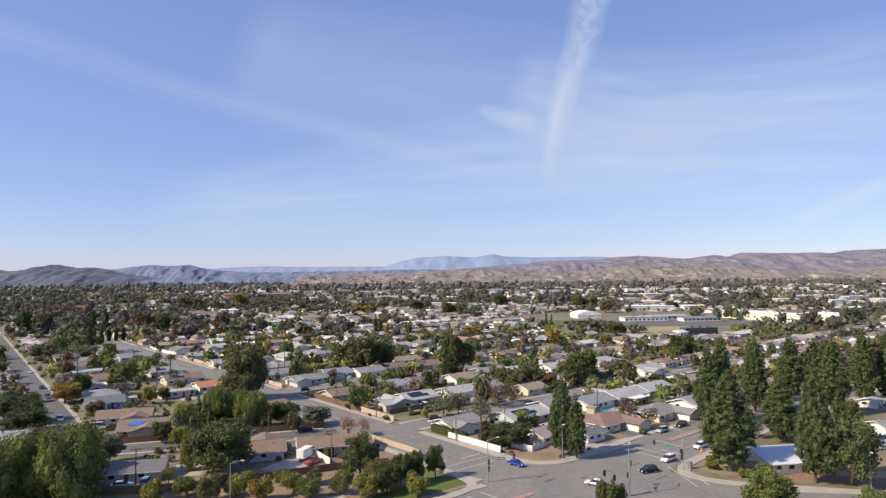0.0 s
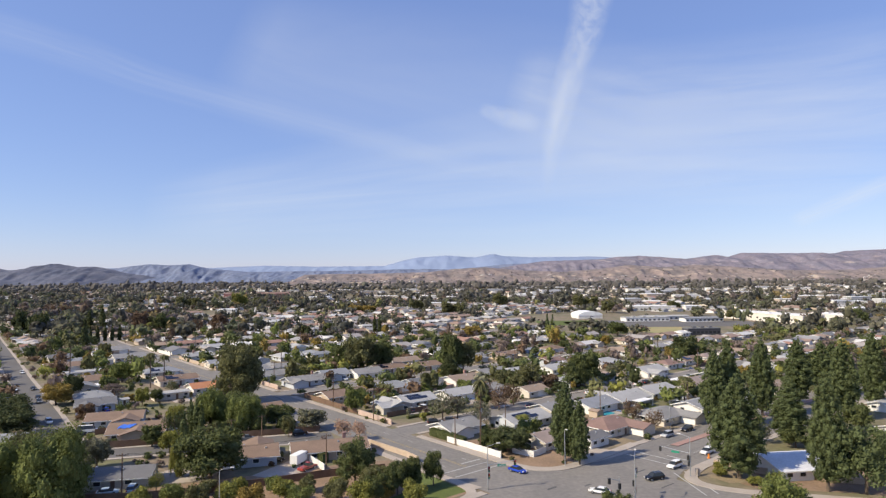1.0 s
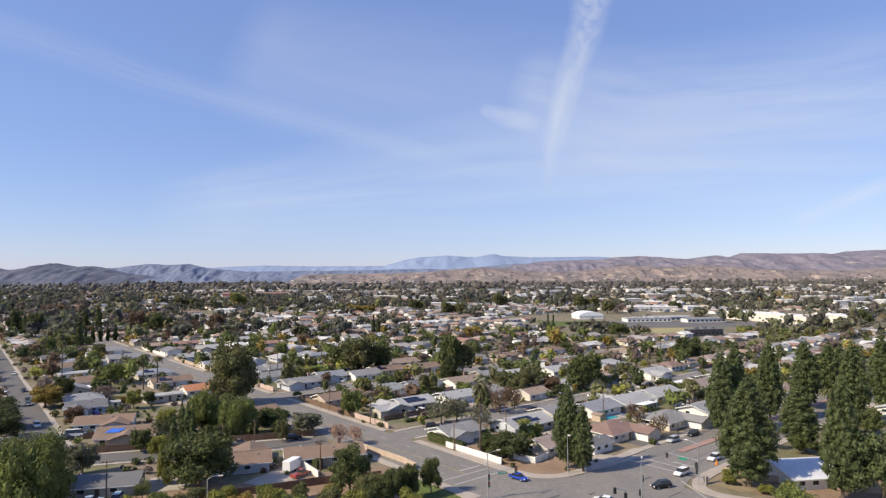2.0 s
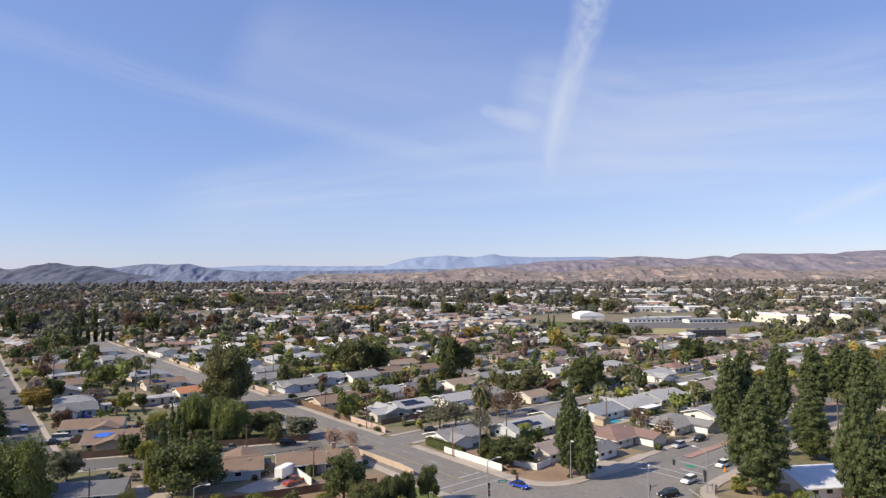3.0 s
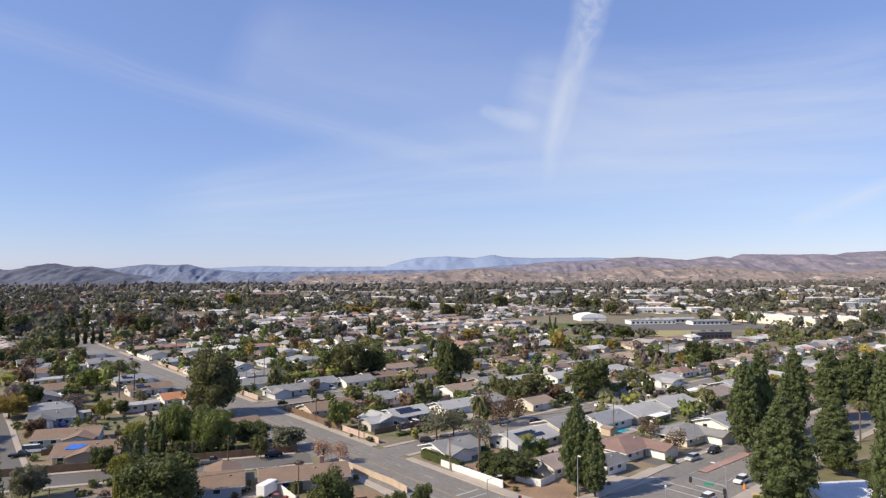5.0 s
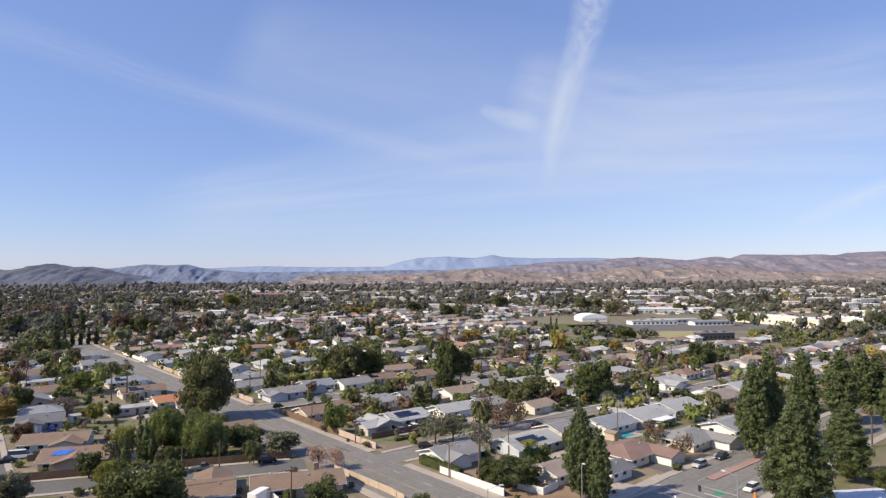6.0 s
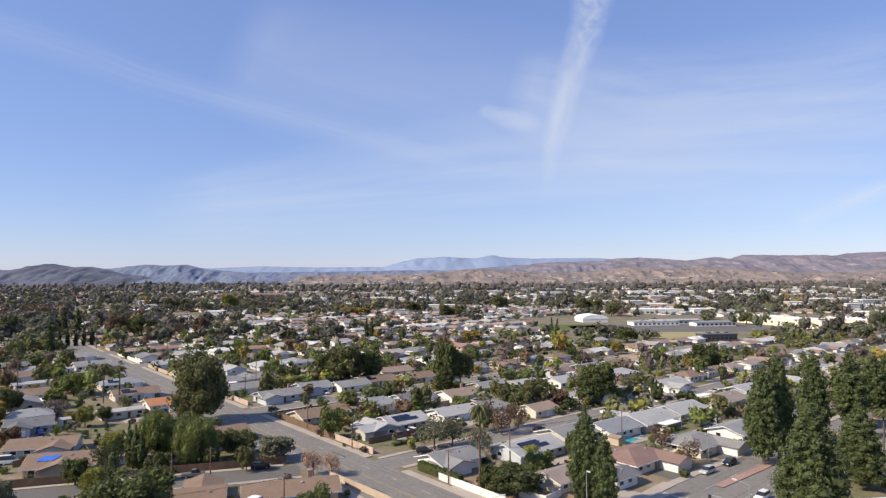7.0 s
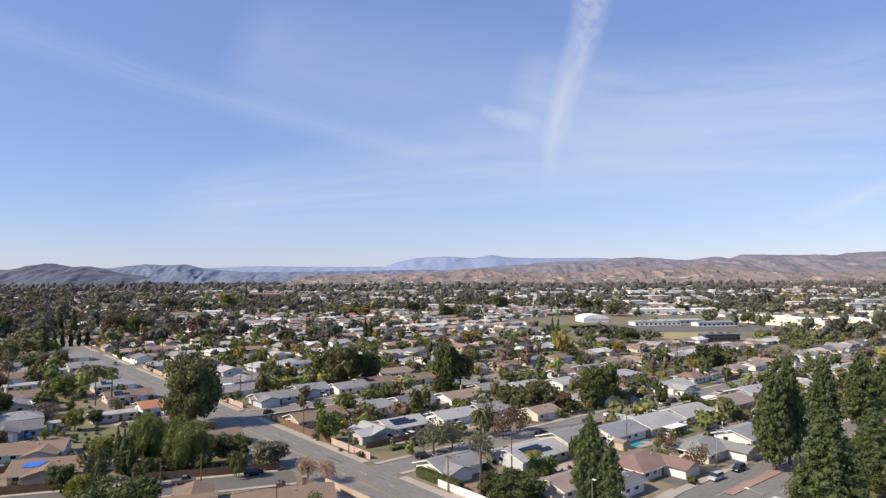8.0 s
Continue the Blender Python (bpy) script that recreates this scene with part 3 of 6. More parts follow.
house(153, 228, A, 8, 6, LIGHT, WHITE, garage=False)
house(124, 158, 8, 15, 11, LIGHT, WHITE, garage=False)
house(112, 245, A, 17, 11, GREY, WHITE)
house(132, 262, A, 17, 11, TAN, CREAM)
MANUAL = len(HOUSES)

LANDMARKS = [
    ("broad", -336, 522, 13, 22, "dark"), ("broad", -256, 422, 5.3, 10.2, "fresh"), ("broad", -257, 555, 12, 18.5, "rust"), ("broad", -243, 557, 9, 17, "deep"),
    ("broad", -384, 941, 10.7, 19.6, "olive"), ("broad", -361, 939, 10.6, 18, "deep"), ("broad", -195, 557, 8.6, 15.6, "rust"), ("thin", -211, 553, 5.2, 12.2, "rust"),
    ("broad", -315, 982, 12, 24, "lime"), ("broad", -282, 979, 11, 16, "olive"), ("broad", -105, 485, 6.2, 11.5, "olive"), ("broad", -88, 513, 8.5, 11, "deep"),
    ("broad", -95, 386, 3.6, 8.7, "fresh"), ("cypress", -56, 525, 1.5, 16, "dark"), ("cypress", -52, 525, 1.5, 15, "dark"), ("broad", -105, 823, 17, 11, "yellow"),
    ("broad", 23, 495, 8.4, 8.8, "yellow"), ("broad", 109, 507, 5.6, 10.7, "greyish"), ("broad", 108, 427, 3.6, 7.5, "yellow"), ("broad", 134, 493, 8.4, 11.3, "deep"),
    ("broad", 138, 368, 8, 12.8, "dark"), ("broad", 295, 481, 6.9, 13.8, "greyish"), ("broad", 374, 573, 10.3, 15.6, "deep"), ("broad", 84, 942, 12, 22, "olive"),
    ("broad", 195, 872, 16, 20.4, "dark"), ("broad", 206, 786, 12.2, 16.3, "dark"), ("broad", 303, 836, 10.2, 13, "olive"), ("broad", 288, 718, 9, 11.7, "greyish"),
    ("broad", 296, 652, 8, 12, "olive"), ("broad", 12, 770, 13.3, 16.6, "dark"), ("broad", -36, 867, 11.3, 16.5, "dark"), ("broad", -203, 386, 4.2, 9, "olive"),
    ("broad", -147, 297, 5.6, 9.6, "fresh"), ("thin", -490, 810, 18, 16, "rust"), ("thin", -353, 571, 12, 12, "rust"), 
]

# ---- lots along the streets: near ones as houses, far ones as a joined town ----
rnd = random.Random(11)
ROOFS = [GREY, GREY, LIGHT, LIGHT, DARK, BROWN, TAN, REDB, BLUE, PINK]
WALLS = [WHITE, WHITE, CREAM, SAND, PALEBLUE, STONE]


def in_view(x, y, margin=25):
    return y > 125 and abs(x - 1) < (y + 12) * 0.715 + margin


far_lots, near_count = [], 0


def at_school(x, y):
    return 85 < x < 470 and y < 765 and y > 496 + max(0, (190 - x) * 0.85, (x - 215) * 1.1)


for k, (pts, w) in LINES.items():
    if k in ("main", "cross", "lane_west"):
        continue
    s, nxt = 0.0, 10.0
    for i in range(1, len(pts)):
        s += (pts[i] - pts[i - 1]).length
        if s < nxt:
            continue
        nxt = s + rnd.uniform(16.5, 19.0)
        d = (pts[i] - pts[i - 1]).normalized()
        nrm = Vector((-d.y, d.x))
        for side in (-1, 1):
            p = pts[i] + nrm * side * (w + rnd.uniform(13, 16))
            if not in_view(p.x, p.y) or on_road(p.x, p.y, 7.5) or rnd.random() < 0.05:
                continue
            if at_school(p.x, p.y):
                continue
            if any((p.x - q[1]) ** 2 + (p.y - q[2]) ** 2 < (q[3] * 0.7 + 7) ** 2 for q in LANDMARKS):
                continue
            if any((p.x - hx) ** 2 + (p.y - hy) ** 2 < (hr + 9.5) ** 2 for hx, hy, hr in HOUSES):
                continue
            ang = math.degrees(math.atan2(d.y, d.x)) + (0 if side > 0 else 180) + rnd.uniform(-2, 2) + rnd.choice((0, 0, 90))
            L, W = rnd.uniform(12, 16), rnd.uniform(8.5, 11)
            if p.y < 400 and near_count < 85:
                near_count += 1
                wing = (rnd.choice((-1, 1)) * L * 0.27, rnd.uniform(6, 7.5), rnd.uniform(3, 5)) if rnd.random() < 0.6 else None
                house(p.x, p.y, ang, L, W, rnd.choice(ROOFS), rnd.choice(WALLS), wing, rnd.random() < 0.3, rnd.choice((0, 0, 0, 8)), rnd.random() < 0.25, True, rnd.random() < 0.3)
            else:
                HOUSES.append((p.x, p.y, 8))
                far_lots.append((p.x, p.y, ang, L, W))


class Pile:
    """Vertices and faces of many alike pieces, joined."""

    def __init__(self):
        self.v, self.f, self.m, self.n, self.mark = [], [], [], 0, 0

    def add(self, v, f, mi, mat):
        for p in v:
            self.v.append(tuple(mat @ Vector(p)))
        self.f += [tuple(self.n + i for i in q) for q in f]
        self.m += [mi] * len(f)
        self.n += len(v)


CUBE = ([(x, y, z) for z in (0, 1) for x, y in ((-0.5, -0.5), (0.5, -0.5), (0.5, 0.5), (-0.5, 0.5))], [(0, 1, 5, 4), (1, 2, 6, 5), (2, 3, 7, 6), (3, 0, 4, 7), (4, 5, 6, 7)])


def simple_house(pile, x, y, ang, L, W, wing):
    rise = W / 2 * 0.3
    m = pose(x, y, 0, 0, 0, ang)
    pile.add(*gable_wall(L, W, 2.5, rise), 0, m)
    pile.add(*gable_roof(L, W, 2.5, rise, hip=W * 0.5 if wing > 0.75 else 0), 1, m)
    if wing < 0.6:
        wm = m @ pose(L * (0.27 if wing < 0.3 else -0.27), -W / 2 - 3.5 + (3.5 + W / 2) / 2, 0, 0, 0, 90)
        pile.add(*gable_wall(3.5 + W / 2, 6.5, 2.49, 1.0), 0, wm)
        pile.add(*gable_roof(3.5 + W / 2, 6.5, 2.52, 1.0), 1, wm)
    if wing > 0.4 or wing < 0.12:
        s = 1 if wing > 0.7 else -1
        pile.add(*CUBE, 3, m @ Matrix.Translation((L * (0.5 - wing) * 0.6, s * (W / 2 + 1.6), 2.2)) @ Matrix.Diagonal((4.5 + 3 * wing, 3.2, 0.14, 1)))
    for wx in (-L * 0.3, L * 0.1):
        for sy in (-1, 1):
            a = Vector((wx - 0.8, sy * (W / 2 + 0.02), 1.0))
            pile.add([a, a + Vector((1.6, 0, 0)), a + Vector((1.6, 0, 1.1)), a + Vector((0, 0, 1.1))], [(0, 1, 2, 3)], 2, m)


pile = Pile()
for x, y, ang, L, W in far_lots:
    simple_house(pile, x, y, ang, L, W, rnd.random())
for _ in range(1700):
    y = rnd.uniform(620, 3800)
    x = rnd.uniform(-1, 1) * (y * 0.72 + 30)
    if any((x - q[1]) ** 2 + (y - q[2]) ** 2 < (q[3] + 7) ** 2 for q in LANDMARKS) or any(abs(x - hx) < 15 and abs(y - hy) < 15 for hx, hy, hr in HOUSES[-400:]) or on_road(x, y, 8) or at_school(x, y):
        continue
    big = rnd.random() < 0.06
    simple_house(pile, x, y, ANG + rnd.choice((0, 90, 180, 270)), rnd.uniform(13, 20) * (1.8 if big else 1), rnd.uniform(9, 13) * (1.4 if big else 1), rnd.random())
for _ in range(95):
    y = rnd.uniform(760, 2200)
    x = rnd.uniform(0.12, 0.72) * y if rnd.random() < 0.75 else rnd.uniform(-0.5, 0.2) * y
    if at_school(x, y):
        continue
    L, W, h = rnd.uniform(18, 60), rnd.uniform(14, 28), rnd.uniform(4.5, 8)
    m = pose(x, y, 0, 0, 0, rnd.uniform(-6, 14))
    pile.add(*CUBE, 0, m @ Matrix.Diagonal((L, W, h, 1)))
    pile.add(*CUBE, 3, m @ Matrix.Translation((0, 0, h)) @ Matrix.Diagonal((L + 0.6, W + 0.6, 0.6, 1)))
    for k in range(int(L / 6)):
        pile.add(*CUBE, 2, m @ Matrix.Translation((-L / 2 + 3 + 6 * k, -W / 2 - 0.02, 1)) @ Matrix.Diagonal((3, 0.1, 1.6, 1)))
town_far = new("town", mesh_of("town", pile.v, pile.f, [M_FARWALL, M_FARROOF, M_GLASS, M_TRIM], pile.m))
tagged(town_far, "far rows of low houses with grey and brown roofs", "houses", kind="stuff")


# ---- large buildings of the middle distance ----
def hall(x, y, ang, L, W, h, wall, roof, label, rise=0.0, bays=8, arch=False):
    b = thing("building", label, "building", pose(x, y, 0, 0, 0, ang))
    bm = box(bmesh.new(), -L / 2, L / 2, -W / 2, W / 2, 0, h)
    part("wall", bm, M_WALL, b, color=wall)
    if arch:
        v, f, n = [], [], 14
        for xx in (-L / 2 - 0.4, L / 2 + 0.4):
            v += [(xx, (W / 2 + 0.4) * math.cos(math.pi * i / n), h + rise * math.sin(math.pi * i / n)) for i in range(n + 1)]
        f = [(i, i + 1, n + 2 + i, n + 1 + i) for i in range(n)] + [tuple(range(n + 1)), tuple(range(2 * n + 1, n, -1))]
        part_mesh("roof", mesh_of("roof", v, f, [M_ROOF]), b, color=roof)
    elif rise:
        part_mesh("roof", mesh_of("roof", *gable_roof(L, W, h, rise), [M_ROOF]), b, color=roof)
    else:
        bm = box(bmesh.new(), -L / 2 - 0.3, L / 2 + 0.3, -W / 2 - 0.3, W / 2 + 0.3, h, h + 0.5)
        for i in range(3):
            box(bm, -L * 0.3 + i * L * 0.25, -L * 0.3 + i * L * 0.25 + 3, -1.5, 1.5, h + 0.5, h + 1.6)
        part("roof", bm, M_ROOF, b, color=roof)
    for i in range(bays):
        xx = -L / 2 + (i + 0.5) * L / bays
        part_mesh("window", PANE, b, pose(xx, -W / 2 - 0.02, h * 0.45) @ Matrix.Diagonal((1.6, 1, 1.8, 1)))
    return b


hall(157, 700, 98, 24, 27, 3.2, WHITE, (0.8, 0.8, 0.8), "white school hall with a low arched roof", 4.6, 8, True)
hall(328, 640, -72.5, 100, 26, 7.5, (0.68, 0.63, 0.56), WHITE, "long sand-coloured school building with a flat roof", 0, 12)
hall(384, 622, -72.5, 44, 24, 7, (0.68, 0.63, 0.56), WHITE, "sand-coloured school gymnasium block", 0, 6)
hall(205, 650, 8, 46, 14, 3.6, WHITE, LIGHT, "low white classroom block", 0, 10)
hall(258, 640, 8, 40, 13, 3.6, WHITE, BLUE, "low classroom block with a blue-grey roof", 0.9, 9)
hall(230, 668, 8, 50, 13, 3.6, PALEBLUE, LIGHT, "low pale classroom block", 0.9, 9)
hall(202, 502, 8, 27, 9, 5.0, (0.06, 0.06, 0.07), DARK, "dark covered stand beside the sports field", 0, 8)
hall(-386, 1441, 10, 70, 24, 9, (0.5, 0.22, 0.18), REDB, "long red-roofed apartment block", 3, 12)
hall(-465, 1420, 10, 46, 22, 9, (0.5, 0.22, 0.18), REDB, "red-roofed apartment block among trees", 3, 9)
for i, (x, y, L, h) in enumerate(((-120, 1240, 60, 8), (-40, 1250, 90, 6), (10, 1230, 40, 6), (-430, 3300, 120, 14), (-300, 3350, 200, 12), (560, 1050, 60, 7), (640, 1120, 90, 7), (740, 1130, 110, 8), (820, 1060, 60, 7), (930, 1190, 120, 8))):
    hall(x, y, 4, L, 22, h, WHITE if i % 3 else (0.66, 0.55, 0.4), LIGHT if i % 2 else WHITE, "white flat-roofed commercial building far across the valley", 0, 10)


# ---- trees ----
def leaf_quads(rs, pts, nrm, size, jitter=0.6, tall=1.0):
    """Small leaf sprays at points, facing roughly outward."""
    n = len(pts)
    nn = nrm + rs.normal(0, jitter, (n, 3))
    nn /= np.linalg.norm(nn, axis=1)[:, None] + 1e-9
    up = rs.normal(0, 1, (n, 3))
    if tall != 1.0:
        up = np.tile((0.0, 0.0, 1.0), (n, 1)) + rs.normal(0, 0.2, (n, 3))
    a = np.cross(nn, up)
    a /= np.linalg.norm(a, axis=1)[:, None] + 1e-9
    b = np.cross(nn, a)
    s = size * rs.uniform(0.6, 1.4, (n, 1))
    quad = np.stack([pts - a * s - b * s * tall * 0.5, pts + a * s * 0.5 - b * s * tall, pts + a * s + b * s * tall * 0.4, pts - a * s * 0.4 + b * s * tall], 1)
    return quad.reshape(-1, 3)


def icosphere(level):
    bm = bmesh.new()
    bmesh.ops.create_icosphere(bm, subdivisions=level, radius=1)
    v = np.array([tuple(p.co) for p in bm.verts])
    f = [tuple(q.index for q in p.verts) for p in bm.faces]
    bm.free()
    return v, f


ICO1 = icosphere(1)


def crown_mesh(name, lobes, leaves, size, seed, jitter=0.6, tall=1.0, core=0.66):
    """A crown of leaf sprays round the lobes (x, y, z, rx, rz), over dark inner clumps."""
    rs = np.random.RandomState(seed)
    verts, faces, base = [], [], 0
    for x, y, z, r, rz in lobes:
        if core:
            v = ICO1[0] * (1 + rs.normal(0, 0.12, (len(ICO1[0]), 1))) * (r * core, r * core, rz * core) + (x, y, z)
            verts.append(v)
            faces += [tuple(base + i for i in q) for q in ICO1[1]]
            base += len(v)
    w = np.array([l[3] * max(l[3], l[4]) for l in lobes])
    pick = rs.choice(len(lobes), leaves, p=w / w.sum())
    d = rs.normal(0, 1, (leaves, 3))
    d /= np.linalg.norm(d, axis=1)[:, None]
    L = np.array(lobes)[pick]
    rad = rs.uniform(0.7, 1.22, (leaves, 1))
    pts = L[:, :3] + d * L[:, [3, 3, 4]] * rad
    q = leaf_quads(rs, pts, d, size, jitter, tall)
    verts.append(q)
    faces += [(base + 4 * i, base + 4 * i + 1, base + 4 * i + 2, base + 4 * i + 3) for i in range(leaves)]
    return mesh_of(name, [tuple(p) for p in np.concatenate(verts)], faces, [M_LEAF])


def trunk_mesh(h, r, limbs, seed, spread=0.5, reach=3.0, taper=0.55):
    rs = random.Random(seed)
    bm = rod(bmesh.new(), (0, 0, -0.1), (rs.uniform(-0.2, 0.2), rs.uniform(-0.2, 0.2), h), r, r * taper, 8)
    for i in range(limbs):
        a = i * 2.4 + rs.uniform(0, 1)
        z0 = h * rs.uniform(0.6, 1.0)
        e = (math.cos(a) * reach * spread, math.sin(a) * reach * spread, z0 + reach * rs.uniform(0.5, 1))
        rod(bm, (0, 0, z0 - 0.2), e, r * 0.45, r * 0.12, 6)
    me = bpy.data.meshes.new("trunk")
    bm.to_mesh(me)
    bm.free()
    me.materials.append(M_BARK)
    return me


def broad_lobes(seed, r=5.0, h=9.0, n=13, low=0.28):
    rs = random.Random(seed)
    out = [(0, 0, h * 0.58, r * 0.6, h * 0.3)]
    for i in range(n):
        a, t = rs.uniform(0, 6.28), rs.uniform(low, 0.86)
        k = math.sqrt(max(0.05, 1 - ((t - 0.52) / 0.5) ** 2))
        d = r * (0.76 if n > 20 else 0.66) * k * rs.uniform(0.6, 1.12)
        lr = r * (rs.uniform(0.15, 0.32) if n > 20 else rs.uniform(0.2, 0.4))
        out.append((math.cos(a) * d, math.sin(a) * d, h * t, lr, lr * rs.uniform(0.7, 1.0)))
    return out


def pine_lobes(seed, r=4.6, h=25.0):
    """Short boughs ringed round a stem, fullest low down and drawn in to a blunt tip."""
    rs = random.Random(seed)
    out, z = [], h * 0.11
    while z < h * 0.985:
        t = (z / h - 0.11) / 0.89
        rr = r * min(1.0, 0.62 + t * 1.7) * (1.0 - 0.93 * max(0.0, (t - 0.22) / 0.78) ** 1.9)
        rr = max(0.35, rr)
        if rr > 1.4:
            out.append((0, 0, z, rr * 0.62, 0.9))
        turn = rs.uniform(0, 6.28)
        n = max(1, int(rr * 2.3 + 0.6))
        for j in range(n):
            a = turn + (j + rs.uniform(-0.35, 0.35)) * 6.283 / n
            lr = rr * rs.uniform(0.13, 0.21) + 0.22
            d = max(0.0, rr * rs.uniform(0.74, 1.1) - lr * 0.8)
            out.append((math.cos(a) * d, math.sin(a) * d, z + rs.uniform(-0.45, 0.45), lr, lr * rs.uniform(0.75, 1.25)))
        z += 0.8 + rr * 0.05
    return out


def column_lobes(seed, r=0.85, h=10.0):
    rs = random.Random(seed)
    return [(rs.uniform(-0.12, 0.12), rs.uniform(-0.12, 0.12), h * (0.06 + 0.88 * i / 11), r * (0.55 + 0.45 * math.sin(math.pi * min(1, 0.2 + i / 12.5))) * (1 if i < 9 else 1.35 - 0.09 * i), h * 0.07) for i in range(12)]


KINDS = {}
for tag, share, leaf in (("near_", 1.5, 0.7), ("", 0.65, 1.0), ("far_", 0.3, 1.6)):
    for i in range(4):
        KINDS[tag + "broad%d" % i] = (crown_mesh("crown", broad_lobes(20 + i, n=44), int(4800 * share), 0.225 * leaf, i, 0.8), trunk_mesh(4.5, 0.32, 5, i), 5.0, 9.0)
    for i in range(2):
        KINDS[tag + "willow%d" % i] = (crown_mesh("crown", [(x, y, z, q * 0.85, q * 1.35) for x, y, z, q, qz in broad_lobes(40 + i, n=64, low=0.12)], int(9000 * share * (1.6 if tag == "near_" else 0.8)), 0.15 * leaf * (0.72 if tag == "near_" else 1), 50 + i, 0.7, 1.6), trunk_mesh(4.2, 0.4, 5, i + 9), 5.0, 9.0)
    for i in range(3):
        KINDS[tag + "pine%d" % i] = (crown_mesh("crown", pine_lobes(60 + i), int(14000 * share), 0.15 * leaf, 70 + i, 0.9, 1.5, 0.7), trunk_mesh(20, 0.42, 0, i + 20, taper=0.2), 4.6, 25.0)
    KINDS[tag + "cypress0"] = (crown_mesh("crown", column_lobes(5), int(1500 * share), 0.16 * leaf, 80, 0.5, 1.8), trunk_mesh(2.0, 0.14, 0, 31), 0.85, 10.0)
    for i in range(2):
        KINDS[tag + "round%d" % i] = (crown_mesh("crown", broad_lobes(90 + i, 2.8, 4.2, 13, 0.24), int(2000 * share), 0.19 * leaf, 92 + i, 0.8), trunk_mesh(1.4, 0.14, 3, 33, reach=1.2), 2.8, 4.2)
    for i in range(2):
        KINDS[tag + "thin%d" % i] = (crown_mesh("crown", broad_lobes(95 + i, n=18), int(1900 * share), 0.2 * leaf, 97 + i, 1.2, 1.0, 0), trunk_mesh(4.6, 0.3, 9, 41 + i, 0.9, 4.0), 5.0, 9.0)


def palm_meshes():
    rs = random.Random(7)
    verts, faces = [], []
    for i in range(34):
        a, lift = i * 2.39996, rs.uniform(-0.5, 1.1)
        prev = None
        for j in range(6):
            t = j / 5
            rr = 2.3 * t * (1 - 0.15 * max(0, -lift))
            z = 10 + lift * 1.1 * t - 1.5 * t * t
            c = Vector((math.cos(a) * rr, math.sin(a) * rr, z))
            s = Vector((-math.sin(a), math.cos(a), 0)) * 0.36 * math.sin(math.pi * (0.12 + 0.84 * t))
            k = len(verts)
            verts += [tuple(c - s - Vector((0, 0, 0.15))), tuple(c), tuple(c + s - Vector((0, 0, 0.15)))]
            if j:
                faces += [(k - 3, k, k + 1, k - 2), (k - 2, k + 1, k + 2, k - 1)]
    tr = rod(rod(bmesh.new(), (0, 0, -0.1), (0.1, 0, 9.4), 0.24, 0.17, 8), (0.1, 0, 8.6), (0.1, 0, 10), 0.45, 0.3, 8)
    me = bpy.data.meshes.new("trunk")
    tr.to_mesh(me)
    tr.free()
    me.materials.append(M_BARK)
    return mesh_of("crown", verts, faces, [M_LEAF]), me, 2.4, 10.5


KINDS["palm0"] = palm_meshes()
KINDS["far_palm0"] = KINDS["near_palm0"] = KINDS["palm0"]
GREENS = {"deep": (0.105, 0.122, 0.045), "olive": (0.14, 0.14, 0.06), "fresh": (0.155, 0.18, 0.055), "pine": (0.11, 0.135, 0.056), "dark": (0.08, 0.094, 0.038), "yellow": (0.27, 0.20, 0.055), "rust": (0.165, 0.11, 0.07), "pink": (0.46, 0.31, 0.22), "lime": (0.22, 0.22, 0.055), "greyish": (0.17, 0.17, 0.11), "bare": (0.185, 0.145, 0.125)}
TREE_WORDS = {"deep": "deep green", "olive": "olive green", "fresh": "fresh green", "pine": "mid-green", "dark": "dark green", "yellow": "yellow autumn", "rust": "rusty brown autumn", "pink": "bare pinkish-brown", "lime": "yellowish green", "greyish": "thin grey-green", "bare": "bare grey-brown"}
TREES = []
KIND_WORDS = {"broad": "broadleaf tree with clumped crown", "willow": "drooping pepper tree", "pine": "tall ragged pine", "cypress": "narrow pointed cypress", "round": "low round fruit tree", "thin": "open-crowned tree", "palm": "fan palm on a bare trunk"}


def tree(kind, x, y, r, h, hue, turn=0.0, where="in a yard"):
    n = sum(1 for k in KINDS if k.startswith("far_" + kind))
    crown, trunk, r0, h0 = KINDS["%s%s%d" % ("near_" if y < 172 or (r > 5.5 and y < 260) or (kind == "pine" and y < 190) else "" if y < 260 or (r > 4 and y < 400) else "far_", kind, len(TREES) % n)]
    TREES.append((x, y, r))
    t = thing("palm_tree" if kind == "palm" else "tree", "%s %s %s" % (TREE_WORDS[hue], KIND_WORDS[kind], where), "palm" if kind == "palm" else "tree", pose(x, y, 0, 0, 0, turn or (len(TREES) * 77) % 360))
    m = Matrix.Diagonal((r / r0, r / r0, h / h0, 1))
    part_mesh("trunk", trunk, t, m)
    part_mesh("crown", crown, t, m, color=GREENS[hue])
    return t


# tall pines by the crossing
tree("pine", 69.5, 155.5, 6.2, 25.5, "pine", where="at the street corner")
tree("pine", 83.2, 200.2, 4.4, 26.6, "pine", where="on the central island")
tree("pine", 89.5, 204.8, 4.4, 28.8, "pine", where="on the central island")
tree("pine", 107.2, 219.4, 4.8, 27.5, "pine", where="on the central island")
tree("pine", 97, 184, 5.0, 19.3, "pine", where="beside the cross road")
tree("pine", 129.5, 238, 5.2, 25.3, "pine", where="on the central island")
tree("pine", 84.9, 146.5, 4.2, 27, "pine", where="beside the main road")
tree("pine", 146.5, 252, 4.6, 22.6, "pine", where="on the central island")
tree("pine", 155, 258.5, 4.4, 21, "pine", where="on the central island")
tree("pine", 131.5, 214.5, 5.0, 27.2, "pine", where="beside the cross road")
